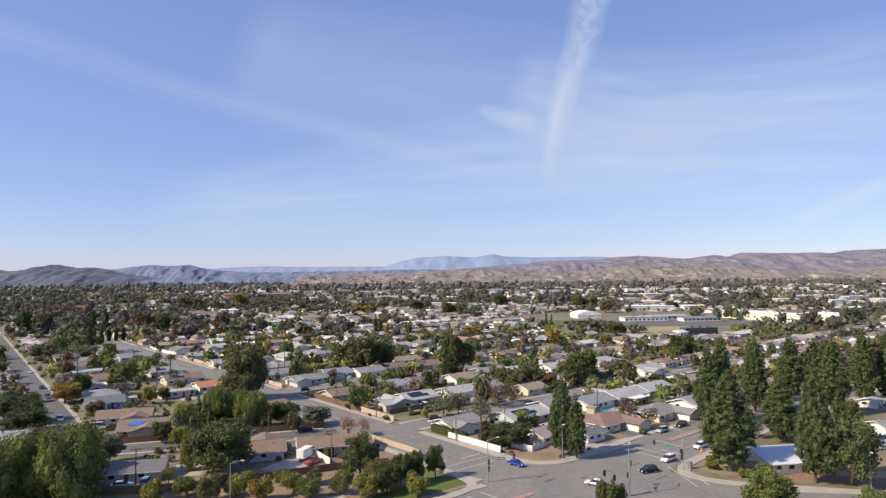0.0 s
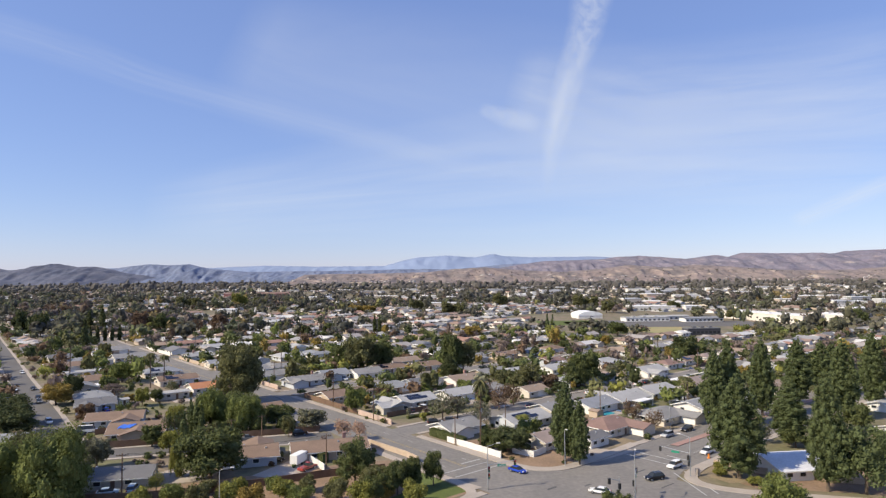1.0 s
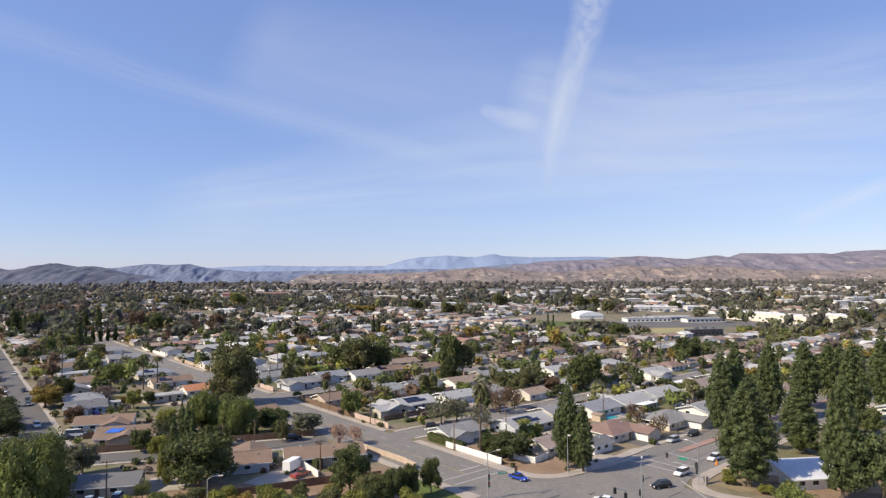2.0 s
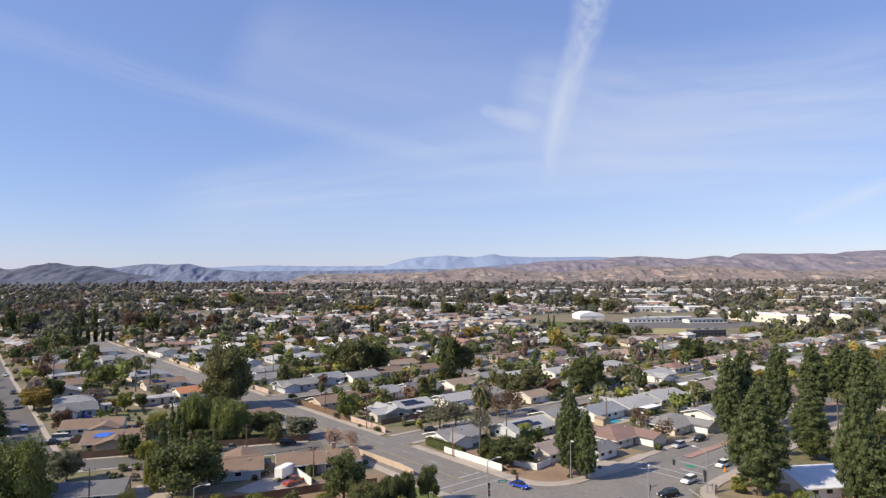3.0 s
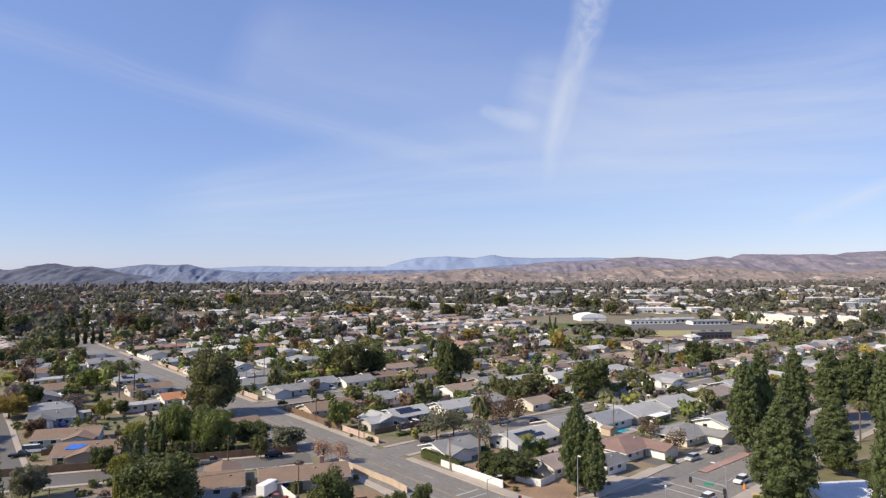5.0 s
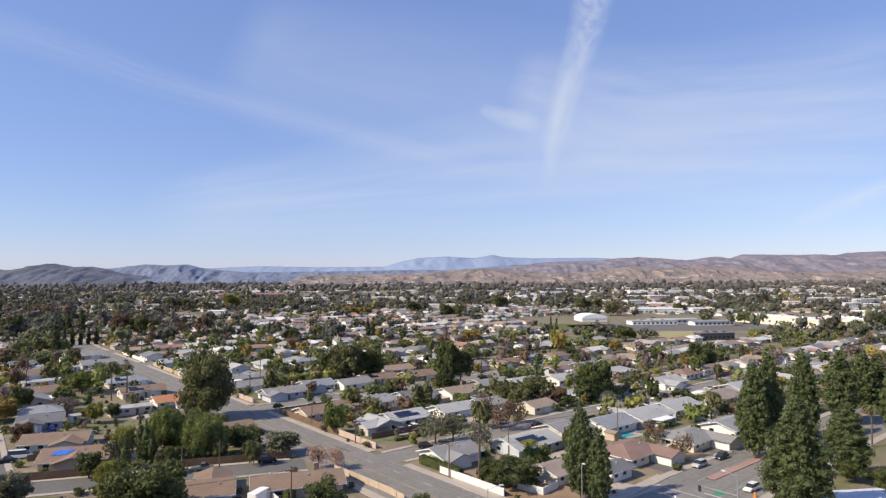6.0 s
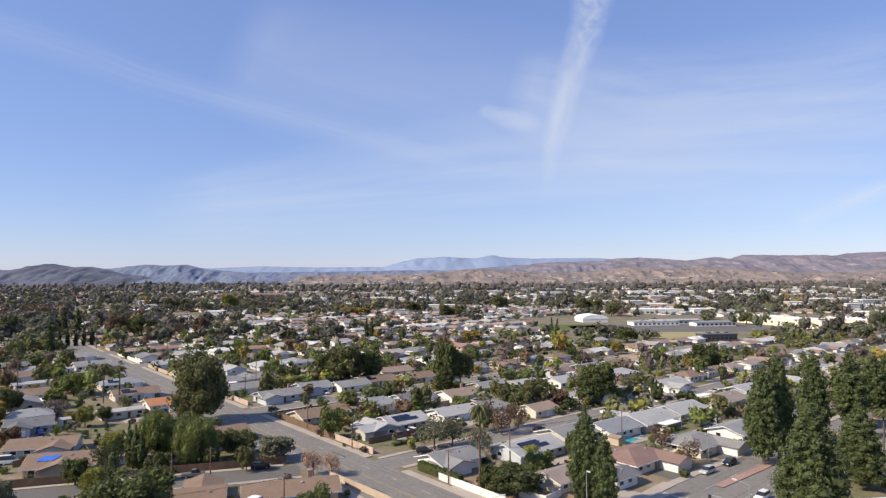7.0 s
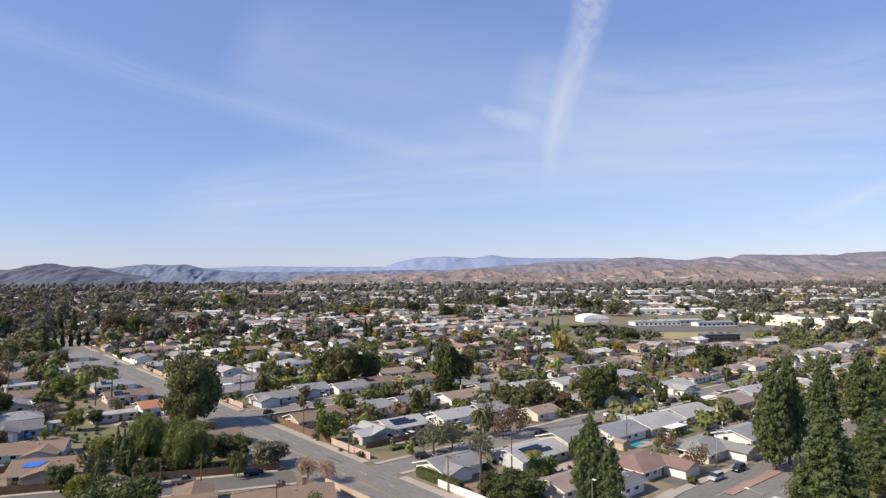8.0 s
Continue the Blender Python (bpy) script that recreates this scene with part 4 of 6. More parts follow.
tree("pine", 152.5, 231, 4.8, 29.2, "pine", where="beside the cross road")
tree("pine", 163, 233, 5.0, 27.5, "pine", where="beside the cross road")
tree("pine", 176, 246, 5.2, 27, "pine", where="beside the cross road")
tree("palm", 121, 211, 2.6, 12, "olive", where="among the pines")
tree("broad", 97, 181, 4, 6, "deep", where="under the pines")
tree("broad", 126, 200, 4.5, 8, "deep", where="under the pines")
tree("thin", 90, 186, 3, 6, "greyish", where="under the pines")
for x, y, h in ((66, 157, 1.3), (71, 150.5, 1.2), (76, 152, 1.5), (68, 162, 1.2)):
    tree("round", x, y, 1.9, h + 0.8, "lime", where="on the dry corner")
tree("broad", 92, 144.5, 7.0, 15.8, "pine", where="beside the main road")
tree("broad", 63, 124, 5, 10.5, "fresh", where="beside the main road")
tree("broad", 81, 119, 5, 8, "fresh", where="beside the main road")
tree("broad", 29.5, 113, 3.0, 12.4, "deep", where="beside the main road")
tree("pine", 31.5, 170, 3.6, 22, "pine", where="in a corner yard")
tree("pine", 34.6, 166.8, 2.8, 17.3, "pine", where="in a corner yard")
tree("broad", 110, 150, 4.5, 9, "olive", where="beside the main road")
# large trees on the west side
tree("willow", -80, 137, 8.5, 16.5, "fresh", where="beside the orchard")
tree("willow", -94, 134, 9, 14.5, "fresh", where="beside the orchard")
tree("willow", -90, 147, 8, 14, "olive", where="beside the orchard")
tree("willow", -104, 145, 8, 11, "fresh", where="beside the orchard")
tree("broad", -141, 212, 8, 10, "dark", where="by the west street")
tree("broad", -132, 200, 7, 8, "dark", where="by the west street")
tree("broad", -153, 222, 7, 9, "deep", where="by the west street")
tree("broad", -78, 249, 9.2, 23.5, "olive", where="beside the main road")
tree("broad", -77, 246.5, 7.5, 14.5, "olive", where="beside the main road")
tree("willow", -61, 203, 6, 11, "fresh", where="in a back yard")
tree("willow", -74, 209, 6.5, 12, "fresh", where="in a back yard")
tree("broad", -70, 216, 6, 10, "deep", where="in a back yard")
tree("broad", -84, 206, 3.5, 8, "lime", where="in a back yard")
tree("broad", -55.2, 158, 8.2, 12.8, "deep", where="beside a low house")
tree("willow", -64, 160, 2.2, 9.5, "lime", where="beside a low house")
tree("cypress", -75, 200, 1.0, 10.7, "pine", where="behind a fence")
tree("cypress", -77, 201, 1.0, 11.2, "pine", where="behind a fence")
tree("cypress", -73, 199, 0.9, 9.6, "pine", where="behind a fence")
tree("cypress", -72, 183.5, 1.1, 10.5, "pine", where="beside the lane")
tree("broad", -74.5, 180, 3, 6.5, "lime", where="beside the lane")
tree("broad", -82.5, 187, 3.2, 6.5, "deep", where="beside the lane")
tree("broad", -87, 166.5, 4, 8, "greyish", where="beside the lane")
tree("broad", -20, 152.5, 4.5, 10.6, "deep", where="beside a low house")
tree("broad", -15, 147, 3.4, 6.5, "olive", where="beside the orchard")
tree("broad", -41, 206, 5.2, 6.6, "greyish", where="by the main road")
tree("broad", -52, 211, 4.5, 7, "deep", where="by the main road")
tree("broad", -58, 215, 3.5, 6, "dark", where="by the main road")
for x, y, r, h, hue in ((-67, 197.5, 2.6, 5, "deep"), (-62, 199, 2.2, 4.5, "dark"), (-56.5, 200.5, 2.8, 5.5, "deep"), (-49, 202.5, 2.4, 4.5, "dark"), (-46, 196.5, 2.2, 6.5, "olive"), (-66, 188.8, 2.0, 6, "olive")):
    tree("broad", x, y, r, h, hue, where="beside the lane")
tree("thin", -29, 193.5, 3.0, 6.4, "pink", where="by the main road")
tree("thin", -24.5, 193, 2.6, 5.8, "pink", where="by the main road")
for x, y, h in ((-14.6, 140, 6.0), (-9.8, 146, 7.6), (-6.9, 149, 7.8), (-2, 152, 8.0), (-12, 144, 6.5)):
    tree("broad", x, y, 2.5, h, "deep", where="beside the corner lawn")
for i in range(11):
    tree("round", -63 + i * 5.6 + (i % 3) * 0.8, 137.5 + (i % 2) * 3.2 + i * 0.25, 2.9, 4.4 + (i % 3) * 0.4, ("lime", "fresh", "olive", "lime", "yellow")[i % 5], where="in the orchard row")
for i in range(5):
    tree("round", -52 + i * 7.2, 147.5 + i * 0.4, 2.3, 3.4, ("olive", "lime", "fresh")[i % 3], where="in the orchard row")
# between the side streets
tree("palm", 10.8, 185, 2.6, 19, "olive", where="beside a low house")
tree("broad", 18, 178, 6, 7, "dark", where="at the roadside")
tree("broad", 25, 192, 4, 6.5, "fresh", where="in a back yard")
tree("broad", 13.5, 181, 3.4, 6, "deep", where="at the roadside")
tree("thin", 0, 216, 5, 9.5, "greyish", where="in a front yard")
tree("thin", 5, 219, 4.5, 8.5, "greyish", where="in a front yard")
tree("thin", 12, 207, 4.0, 9, "greyish", where="in a front yard")
tree("thin", 20, 232, 4.2, 9, "rust", where="in a front yard")
tree("thin", 15, 236, 4.0, 10, "rust", where="in a front yard")
tree("thin", 26, 240, 4.0, 8, "rust", where="in a front yard")
tree("broad", 36, 270, 6, 11, "olive", where="in a front yard")
tree("broad", 30, 262, 4, 8, "olive", where="in a front yard")
tree("broad", 44, 268, 4, 7, "rust", where="in a front yard")
tree("broad", 62, 282, 6.5, 15.5, "deep", where="in a front yard")
tree("broad", 57, 277, 5, 11, "deep", where="in a front yard")
tree("broad", -42, 324, 9, 18.5, "olive", where="between low houses")
tree("broad", -32, 330, 7, 15, "deep", where="between low houses")
tree("broad", -50, 332, 7, 14, "deep", where="between low houses")
tree("broad", 4, 312, 6, 20, "deep", where="between low houses")
tree("broad", 10, 318, 6, 16, "olive", where="between low houses")
tree("pine", 3, 296, 4.5, 12, "dark", where="between low houses")
tree("thin", 64.5, 201, 3.2, 6.5, "rust", where="in a front yard")
tree("palm", 90, 243, 2.6, 10, "olive", where="in a back yard")
tree("palm", 92.5, 246, 2.4, 9, "olive", where="in a back yard")
tree("thin", 62, 214, 3.5, 7, "rust", where="in a back yard")
tree("palm", 24, 196, 2.4, 6.5, "lime", where="in a back yard")
tree("palm", -127, 282, 2.7, 15.5, "olive", where="beside the main road")
tree("palm", -122, 284, 2.6, 14.5, "olive", where="beside the main road")
tree("palm", -178, 309, 2.6, 19, "olive", where="by a low house")
tree("broad", -146, 246, 6, 8.5, "yellow", where="by the west street")
tree("thin", -133, 262, 5, 6, "bare", where="in a back yard")
tree("broad", -140, 273, 4, 6.5, "deep", where="in a back yard")
tree("broad", -112, 243, 3, 7, "lime", where="in a back yard")
tree("broad", -111, 252, 2.6, 5, "deep", where="in a back yard")
for kind, x, y, r, h, hue in LANDMARKS:
    n = 1 if r < 9 else 2 if r < 12.5 else 3
    for i in range(n):
        k = (1.0, 0.62, 0.5)[n - 1]
        # far dark crowns get a lighter hue to stand in for haze
        hue = {"dark": "olive", "deep": "olive"}.get(hue, hue) if y > 650 else hue
        tree(kind, x + (i - (n - 1) / 2) * r * (0.8, 0.8, 0.62)[n - 1], y + (i % 2) * r * 0.5, r * k, h * (1.0, 0.82, 0.9)[i], hue if i != 1 else {"rust": "olive", "dark": "deep"}.get(hue, hue), where="between low houses")
for i in range(2):
    tree("cypress", 77 + i * 4, 474 + i, 1.4, 19 - i, "pine", where="between low houses")
rp = random.Random(77)
for _ in range(26):
    y = rp.uniform(270, 520)
    x = rp.uniform(-0.7, 0.7) * y
    if not (110 < x < 230 and y > 400) and not on_road(x, y, 1.5) and all((x - qx) ** 2 + (y - qy) ** 2 > (qr * 0.9) ** 2 for qx, qy, qr in HOUSES):
        tree("palm", x, y, rp.uniform(1.9, 2.6), rp.uniform(8, 17), rp.choice(("olive", "lime", "deep")), where="between low houses")
for i in range(5):
    tree("cypress", -264 + i * 4, 480 + i * 3, 1.3, 12, "dark", where="along the far bend")
tree("cypress", -242, 434, 2.0, 20, "dark", where="by the far bend")
for i in range(4):
    tree("cypress", -327 + i * 6, 590 - (i % 2) * 9, 2.4, 17 + i, "dark", where="far on the hillside")
# garden trees round the nearer houses, leaving the known fronts open
def in_front(x, y):
    return any(abs(x - hx) < hr + 1 and hy - 15 < y < hy for hx, hy, hr in HOUSES[:MANUAL])



rt = random.Random(5)
HUES = ["deep", "olive", "fresh", "dark", "olive", "lime", "rust", "deep", "olive", "greyish", "fresh", "deep", "olive", "yellow"]
for hx, hy, hr in [q for q in HOUSES if q[1] < 400]:
    for _ in range(2):
        a, d = rt.uniform(0, 6.28), hr + rt.uniform(2.5, 8)
        x, y = hx + math.cos(a) * d, hy + math.sin(a) * d
        r = rt.uniform(1.8, 4.2)
        if len(TREES) > 295 or not in_view(x, y, 5) or on_road(x, y, 3.5) or any((x - qx) ** 2 + (y - qy) ** 2 < (qr + 1.5) ** 2 for qx, qy, qr in HOUSES):
            continue
        if any((x - qx) ** 2 + (y - qy) ** 2 < (0.8 * (qr + r)) ** 2 for qx, qy, qr in TREES) or in_front(x, y):
            continue
        tree(rt.choice(("broad", "broad", "round", "thin", "broad", "palm" if hy > 260 else "round") if rt.random() < 0.9 else ("cypress",)), x, y, r, min(r * rt.uniform(1.5, 2.4), 9), rt.choice(HUES))

# far trees, joined
rs = np.random.RandomState(3)
# greyed green of far crowns, haze included in the colour
GREEN_HAZED = np.array((0.095, 0.10, 0.06))
HUE_TABLE = np.array([GREENS[k] for k in ("dark", "dark", "deep", "dark", "deep", "pine", "fresh", "deep", "olive", "fresh", "olive", "lime", "greyish", "olive", "yellow", "rust", "bare", "rust", "bare")])


def species(x, y):
    """Which trees grow where: neighbours are often of one kind."""
    n = len(HUE_TABLE)
    k = (noise.noise(Vector((x * 0.017, y * 0.009, 8.0))) * 1.5 + 0.5) * n
    return int(np.clip(k + rs.normal(0, 1.5), 0, n - 1)) if rs.uniform() < 0.5 else rs.randint(n)



def grove(name, spots, leaves, parts, label, size=0.3, haze_mix=0.0):
    """Many far trees in one mesh: each a few uneven clumps with leaf sprays round them, one hue a tree, greyed band by
    band to paint in haze.
    """
    V_, F3, F4, hues, base = [], [], [], [], 0
    v0, f0 = ICO1[0], np.array(ICO1[1])
    for x, y, r, h, *lift in spots:
        hue = HUE_TABLE[species(x, y)] * rs.uniform(0.85, 1.4) if rs.uniform() > haze_mix * 1.2 else GREEN_HAZED * rs.uniform(0.7, 1.2)
        # grey is blended into the leaf colour in place of distance haze
        hue = hue * (1 - haze_mix) + np.array((0.15, 0.138, 0.13)) * haze_mix
        cs = []
        for j in range(parts):
            a = rs.uniform(0, 6.28)
            d = r * (0.0 if j == 0 else rs.uniform(0.3, 0.65))
            k = rs.uniform(0.5, 0.8) if parts > 1 else 1.0
            c = np.array((x + math.cos(a) * d, y + math.sin(a) * d, h * (0.52 + (rs.uniform(-0.14, 0.2) if j else 0)) + (lift[0] if lift else 0)))
            sc = np.array((r * k, r * k, h * 0.46 * k))
            cs.append((c, sc))
            v = v0 * (1 + rs.normal(0, 0.17, (len(v0), 1))) * sc * (0.6 if leaves else 1) + c
            V_.append(v)
            F3.append(f0 + base)
            base += len(v)
            hues.append(np.tile(hue, (len(v), 1)))
        if leaves:
            d = rs.normal(0, 1, (leaves, 3))
            d /= np.linalg.norm(d, axis=1)[:, None]
            pk = rs.randint(0, parts, leaves)
            pts = np.array([c for c, q in cs])[pk] + d * np.array([q for c, q in cs])[pk] * rs.uniform(0.6, 1.15, (leaves, 1))
            pts[:, 2] = np.maximum(pts[:, 2], 0.1 if not lift else lift[0])
            q = leaf_quads(rs, pts, d, size * r, 0.7)
            V_.append(q)
            F4.append(np.arange(4 * leaves).reshape(-1, 4) + base)
            base += 4 * leaves
            hues.append(np.tile(hue, (4 * leaves, 1)))
    faces = np.concatenate(F3).tolist() + (np.concatenate(F4).tolist() if F4 else [])
    me = mesh_of(name, np.concatenate(V_).tolist(), faces, [M_GROVE])
    at = me.attributes.new("hue", "FLOAT_COLOR", "POINT")
    col = np.concatenate(hues)
    at.data.foreach_set("color", np.concatenate([col, np.ones((len(col), 1))], 1).ravel())
    return tagged(new(name, me), label, "trees", kind="stuff")


HARR = np.array([(hx, hy) for hx, hy, hr in HOUSES])
HRAD = np.array([hr for hx, hy, hr in HOUSES])


def spots_between(n, y0, y1, rlo, rhi, tall, clear, bias=1.0, patchy=False):
    out, tries = [], 0
    while len(out) < n and tries < n * 12:
        tries += 1
        y = y0 + (y1 - y0) * rs.uniform() ** bias
        x = rs.uniform(-1, 1) * (y * 0.72 + 30)
        n_ = noise.noise(Vector((x * 0.012, y * 0.006, 3.3)))
        if patchy and rs.uniform() > 0.55 + 1.3 * n_:
            continue
        r = rlo + (rhi - rlo) * rs.uniform() ** 1.5 * (1 + 0.5 * n_)
        if 115 < x < 225 and 425 < y < 505 and r > 1.8:
            continue
        if clear and ((((HARR[:, 0] - x) ** 2 + (HARR[:, 1] - y) ** 2 - (HRAD * 0.8 + r * 0.7) ** 2).min() < 0) or on_road(x, y, 0.6 + r * 0.5)):
            continue
        if at_school(x, y) and rs.uniform() < 0.96:
            continue
        out.append((x, y, r, r * rs.uniform(1.4, tall) * (1.7 if rs.uniform() < 0.1 else 1)))
    return out


def yard_free(q):
    a, b = to_town(q[0], q[1])
    if -152 < q[0] < -84 and 222 < q[1] < 288 and q[2] > 1.7:
        return False
    return not (a < -17 and b < 40 and q[0] > -60) and not (a > 20 and b < 3)


grove("shrubs", [q for q in spots_between(1100, 165, 420, 0.5, 1.4, 1.8, True) if yard_free(q)], 60, 1, "low garden shrubs and hedges round the houses", 0.28)
grove("grove", [q for q in spots_between(1400, 235, 520, 1.6, 4.6, 2.3, True) if yard_free(q) and not in_front(q[0], q[1])], 96, 3, "garden trees among the middle houses", 0.14)
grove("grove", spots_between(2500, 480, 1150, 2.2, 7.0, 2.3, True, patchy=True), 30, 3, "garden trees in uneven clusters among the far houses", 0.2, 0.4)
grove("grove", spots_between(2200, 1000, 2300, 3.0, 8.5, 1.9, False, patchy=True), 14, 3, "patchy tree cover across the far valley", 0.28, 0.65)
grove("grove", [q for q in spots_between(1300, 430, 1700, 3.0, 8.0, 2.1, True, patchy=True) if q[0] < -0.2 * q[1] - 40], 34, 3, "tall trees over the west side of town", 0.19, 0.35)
grove("grove", spots_between(4300, 2000, 4300, 4, 11, 1.7, False, patchy=True), 0, 1, "tree cover painted hazy grey-green at the end of the valley", 0.3, 0.8)


# ---- hills and distant range ----
def ridge(name, mat, label, dist, depth, profile, seed, carve=1.0, step=9, rows=34):
    """Hills cut by gullies, whose crest follows a profile of (bearing, elevation) tangents seen from the valley."""
    xs = np.arange(profile[0][0] * dist, profile[-1][0] * dist, step)
    crest = np.interp(xs / dist, [p[0] for p in profile], [p[1] for p in profile]) * dist + 48
    verts, faces = [], []
    for j in range(rows):
        t = j / (rows - 1)
        y = dist - depth + depth * t
        k = math.sin(math.pi / 2 * t) ** 1.1
        belly = math.sin(math.pi * t) ** 0.8
        for x, c in zip(xs, crest):
            wx = x + 70 * noise.noise(Vector((x * 0.003, y * 0.003, seed)))
            gully = 44 * abs(noise.noise(Vector((wx * 0.0075, y * 0.0024, seed)))) + 24 * abs(noise.noise(Vector((wx * 0.02, y * 0.008, seed + 3)))) + 11 * abs(noise.noise(Vector((wx * 0.048, y * 0.022, seed + 7))))
            swell = 10 * noise.noise(Vector((x * 0.004, y * 0.005, seed + 11)))
            verts.append((x, y, max(-3, c * k + (swell - gully + 6) * 1.15 * carve * belly * min(1, c / 80) + 2.0 * noise.fractal(Vector((x * 0.02, y * 0.02, seed)), 1.0, 2.0, 3) * k)))
    n = len(xs)
    for j in range(rows - 1):
        faces += [(j * n + i, j * n + i + 1, (j + 1) * n + i + 1, (j + 1) * n + i) for i in range(n - 1)]
    me = mesh_of(name, verts, faces, [mat])
    me.polygons.foreach_set("use_smooth", [True] * len(faces))
    tagged(new(name, me), label, "hills", kind="structure")
    return verts, n


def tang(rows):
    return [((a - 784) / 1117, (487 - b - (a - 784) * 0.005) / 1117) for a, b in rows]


# the bluish haze on the far ridges lies in their base colours
ridge("backdrop", M_RANGE, "mountain range painted pale blue for distance haze", 4900, 500, tang([(-60, 480), (200, 474), (370, 474), (470, 470), (560, 472), (680, 471), (715, 461), (740, 456), (790, 453), (840, 456), (872, 450), (890, 454), (940, 456), (1050, 455), (1100, 458), (1200, 470), (1700, 480)]), 3.0, 0.4, 16, 20)
ridge("backdrop", M_HILL_PALE, "hills painted hazy blue-grey beyond the valley", 4600, 400, tang([(170, 486), (205, 474), (265, 467), (300, 469), (335, 467), (370, 475), (440, 481), (520, 480), (620, 479), (700, 477), (800, 476), (840, 474), (900, 468), (1000, 465), (1080, 470), (1150, 486)]), 9.0, 0.8)
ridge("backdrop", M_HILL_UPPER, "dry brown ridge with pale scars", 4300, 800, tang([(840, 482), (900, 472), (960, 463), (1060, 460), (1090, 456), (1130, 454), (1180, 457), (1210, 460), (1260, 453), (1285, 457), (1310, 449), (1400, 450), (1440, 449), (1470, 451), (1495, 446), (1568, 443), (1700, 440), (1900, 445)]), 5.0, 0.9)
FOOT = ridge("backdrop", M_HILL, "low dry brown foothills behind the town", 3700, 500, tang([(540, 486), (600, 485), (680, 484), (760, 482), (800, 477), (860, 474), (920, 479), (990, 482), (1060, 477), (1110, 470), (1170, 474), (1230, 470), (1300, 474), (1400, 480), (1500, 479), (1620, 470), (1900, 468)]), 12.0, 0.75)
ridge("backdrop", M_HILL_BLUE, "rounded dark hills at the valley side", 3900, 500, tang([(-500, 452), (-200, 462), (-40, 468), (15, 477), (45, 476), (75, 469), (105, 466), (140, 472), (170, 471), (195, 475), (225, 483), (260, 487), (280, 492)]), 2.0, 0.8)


# scrub, trees and houses on the lower slopes
spots, slope_pile = [], Pile()
for _ in range(1500):
    j = int(rs.uniform() ** 1.6 * 25)
    q = FOOT[0][j * FOOT[1] + rs.randint(FOOT[1])]
    if q[2] < -1 or abs(q[0]) > q[1] * 0.74:
        continue
    if rs.uniform() < 0.16 and j < 17:
        simple_house(slope_pile, q[0], q[1], rs.uniform(0, 360), rs.uniform(14, 24), rs.uniform(10, 14), 0.9)
        for k in range(slope_pile.mark, slope_pile.n):
            vx, vy, vz = slope_pile.v[k]
            slope_pile.v[k] = (vx, vy, vz + q[2] - 0.5)
        slope_pile.mark = slope_pile.n
    else:
        r = rs.uniform(1.8, 4.5)
        spots.append((q[0] + rs.uniform(-12, 12), q[1], r, r * 1.5, q[2] - 1))
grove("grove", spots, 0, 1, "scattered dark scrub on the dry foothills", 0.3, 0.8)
tagged(new("town", mesh_of("town", slope_pile.v, slope_pile.f, [M_FARWALL, M_FARROOF, M_GLASS, M_TRIM], slope_pile.m)), "far pale houses scattered on the foothills", "houses", kind="stuff")


# ---- thin clouds ----
def cloud_material(name, scale, stretch, lo, hi, strength, density):
    m = bpy.data.materials.new(name)
    m.use_nodes = True
    n, l = m.node_tree.nodes, m.node_tree.links
    n.remove(n["Principled BSDF"])
    uv = n.new("ShaderNodeTexCoord")
    mp_ = n.new("ShaderNodeMapping")
    mp_.inputs["Scale"].default_value = stretch
    noi = n.new("ShaderNodeTexNoise")
    noi.inputs["Scale"].default_value, noi.inputs["Detail"].default_value, noi.inputs["Roughness"].default_value = scale, 7, 0.62
    noi.inputs["Distortion"].default_value = 0.4
    l.new(uv.outputs["UV"], mp_.inputs["Vector"])
    l.new(mp_.outputs[0], noi.inputs["Vector"])
    rg = n.new("ShaderNodeMapRange")
    rg.interpolation_type = "SMOOTHSTEP"
    rg.inputs[1].default_value, rg.inputs[2].default_value, rg.inputs[4].default_value = lo, hi, density
    l.new(noi.outputs["Fac"], rg.inputs[0])
    at = n.new("ShaderNodeAttribute")
    at.attribute_name = "thick"
    mu = n.new("ShaderNodeMath")
    mu.operation = "MULTIPLY"
    l.new(rg.outputs[0], mu.inputs[0])
    l.new(at.outputs["Fac"], mu.inputs[1])
    # the sheet glows with a set white in place of sunlight on cloud
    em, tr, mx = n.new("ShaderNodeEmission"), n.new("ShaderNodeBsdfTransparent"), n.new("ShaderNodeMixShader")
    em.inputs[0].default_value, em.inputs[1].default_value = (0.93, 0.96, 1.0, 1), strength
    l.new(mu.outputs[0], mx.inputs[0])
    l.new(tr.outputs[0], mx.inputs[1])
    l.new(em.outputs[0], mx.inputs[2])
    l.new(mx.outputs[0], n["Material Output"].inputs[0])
    return m


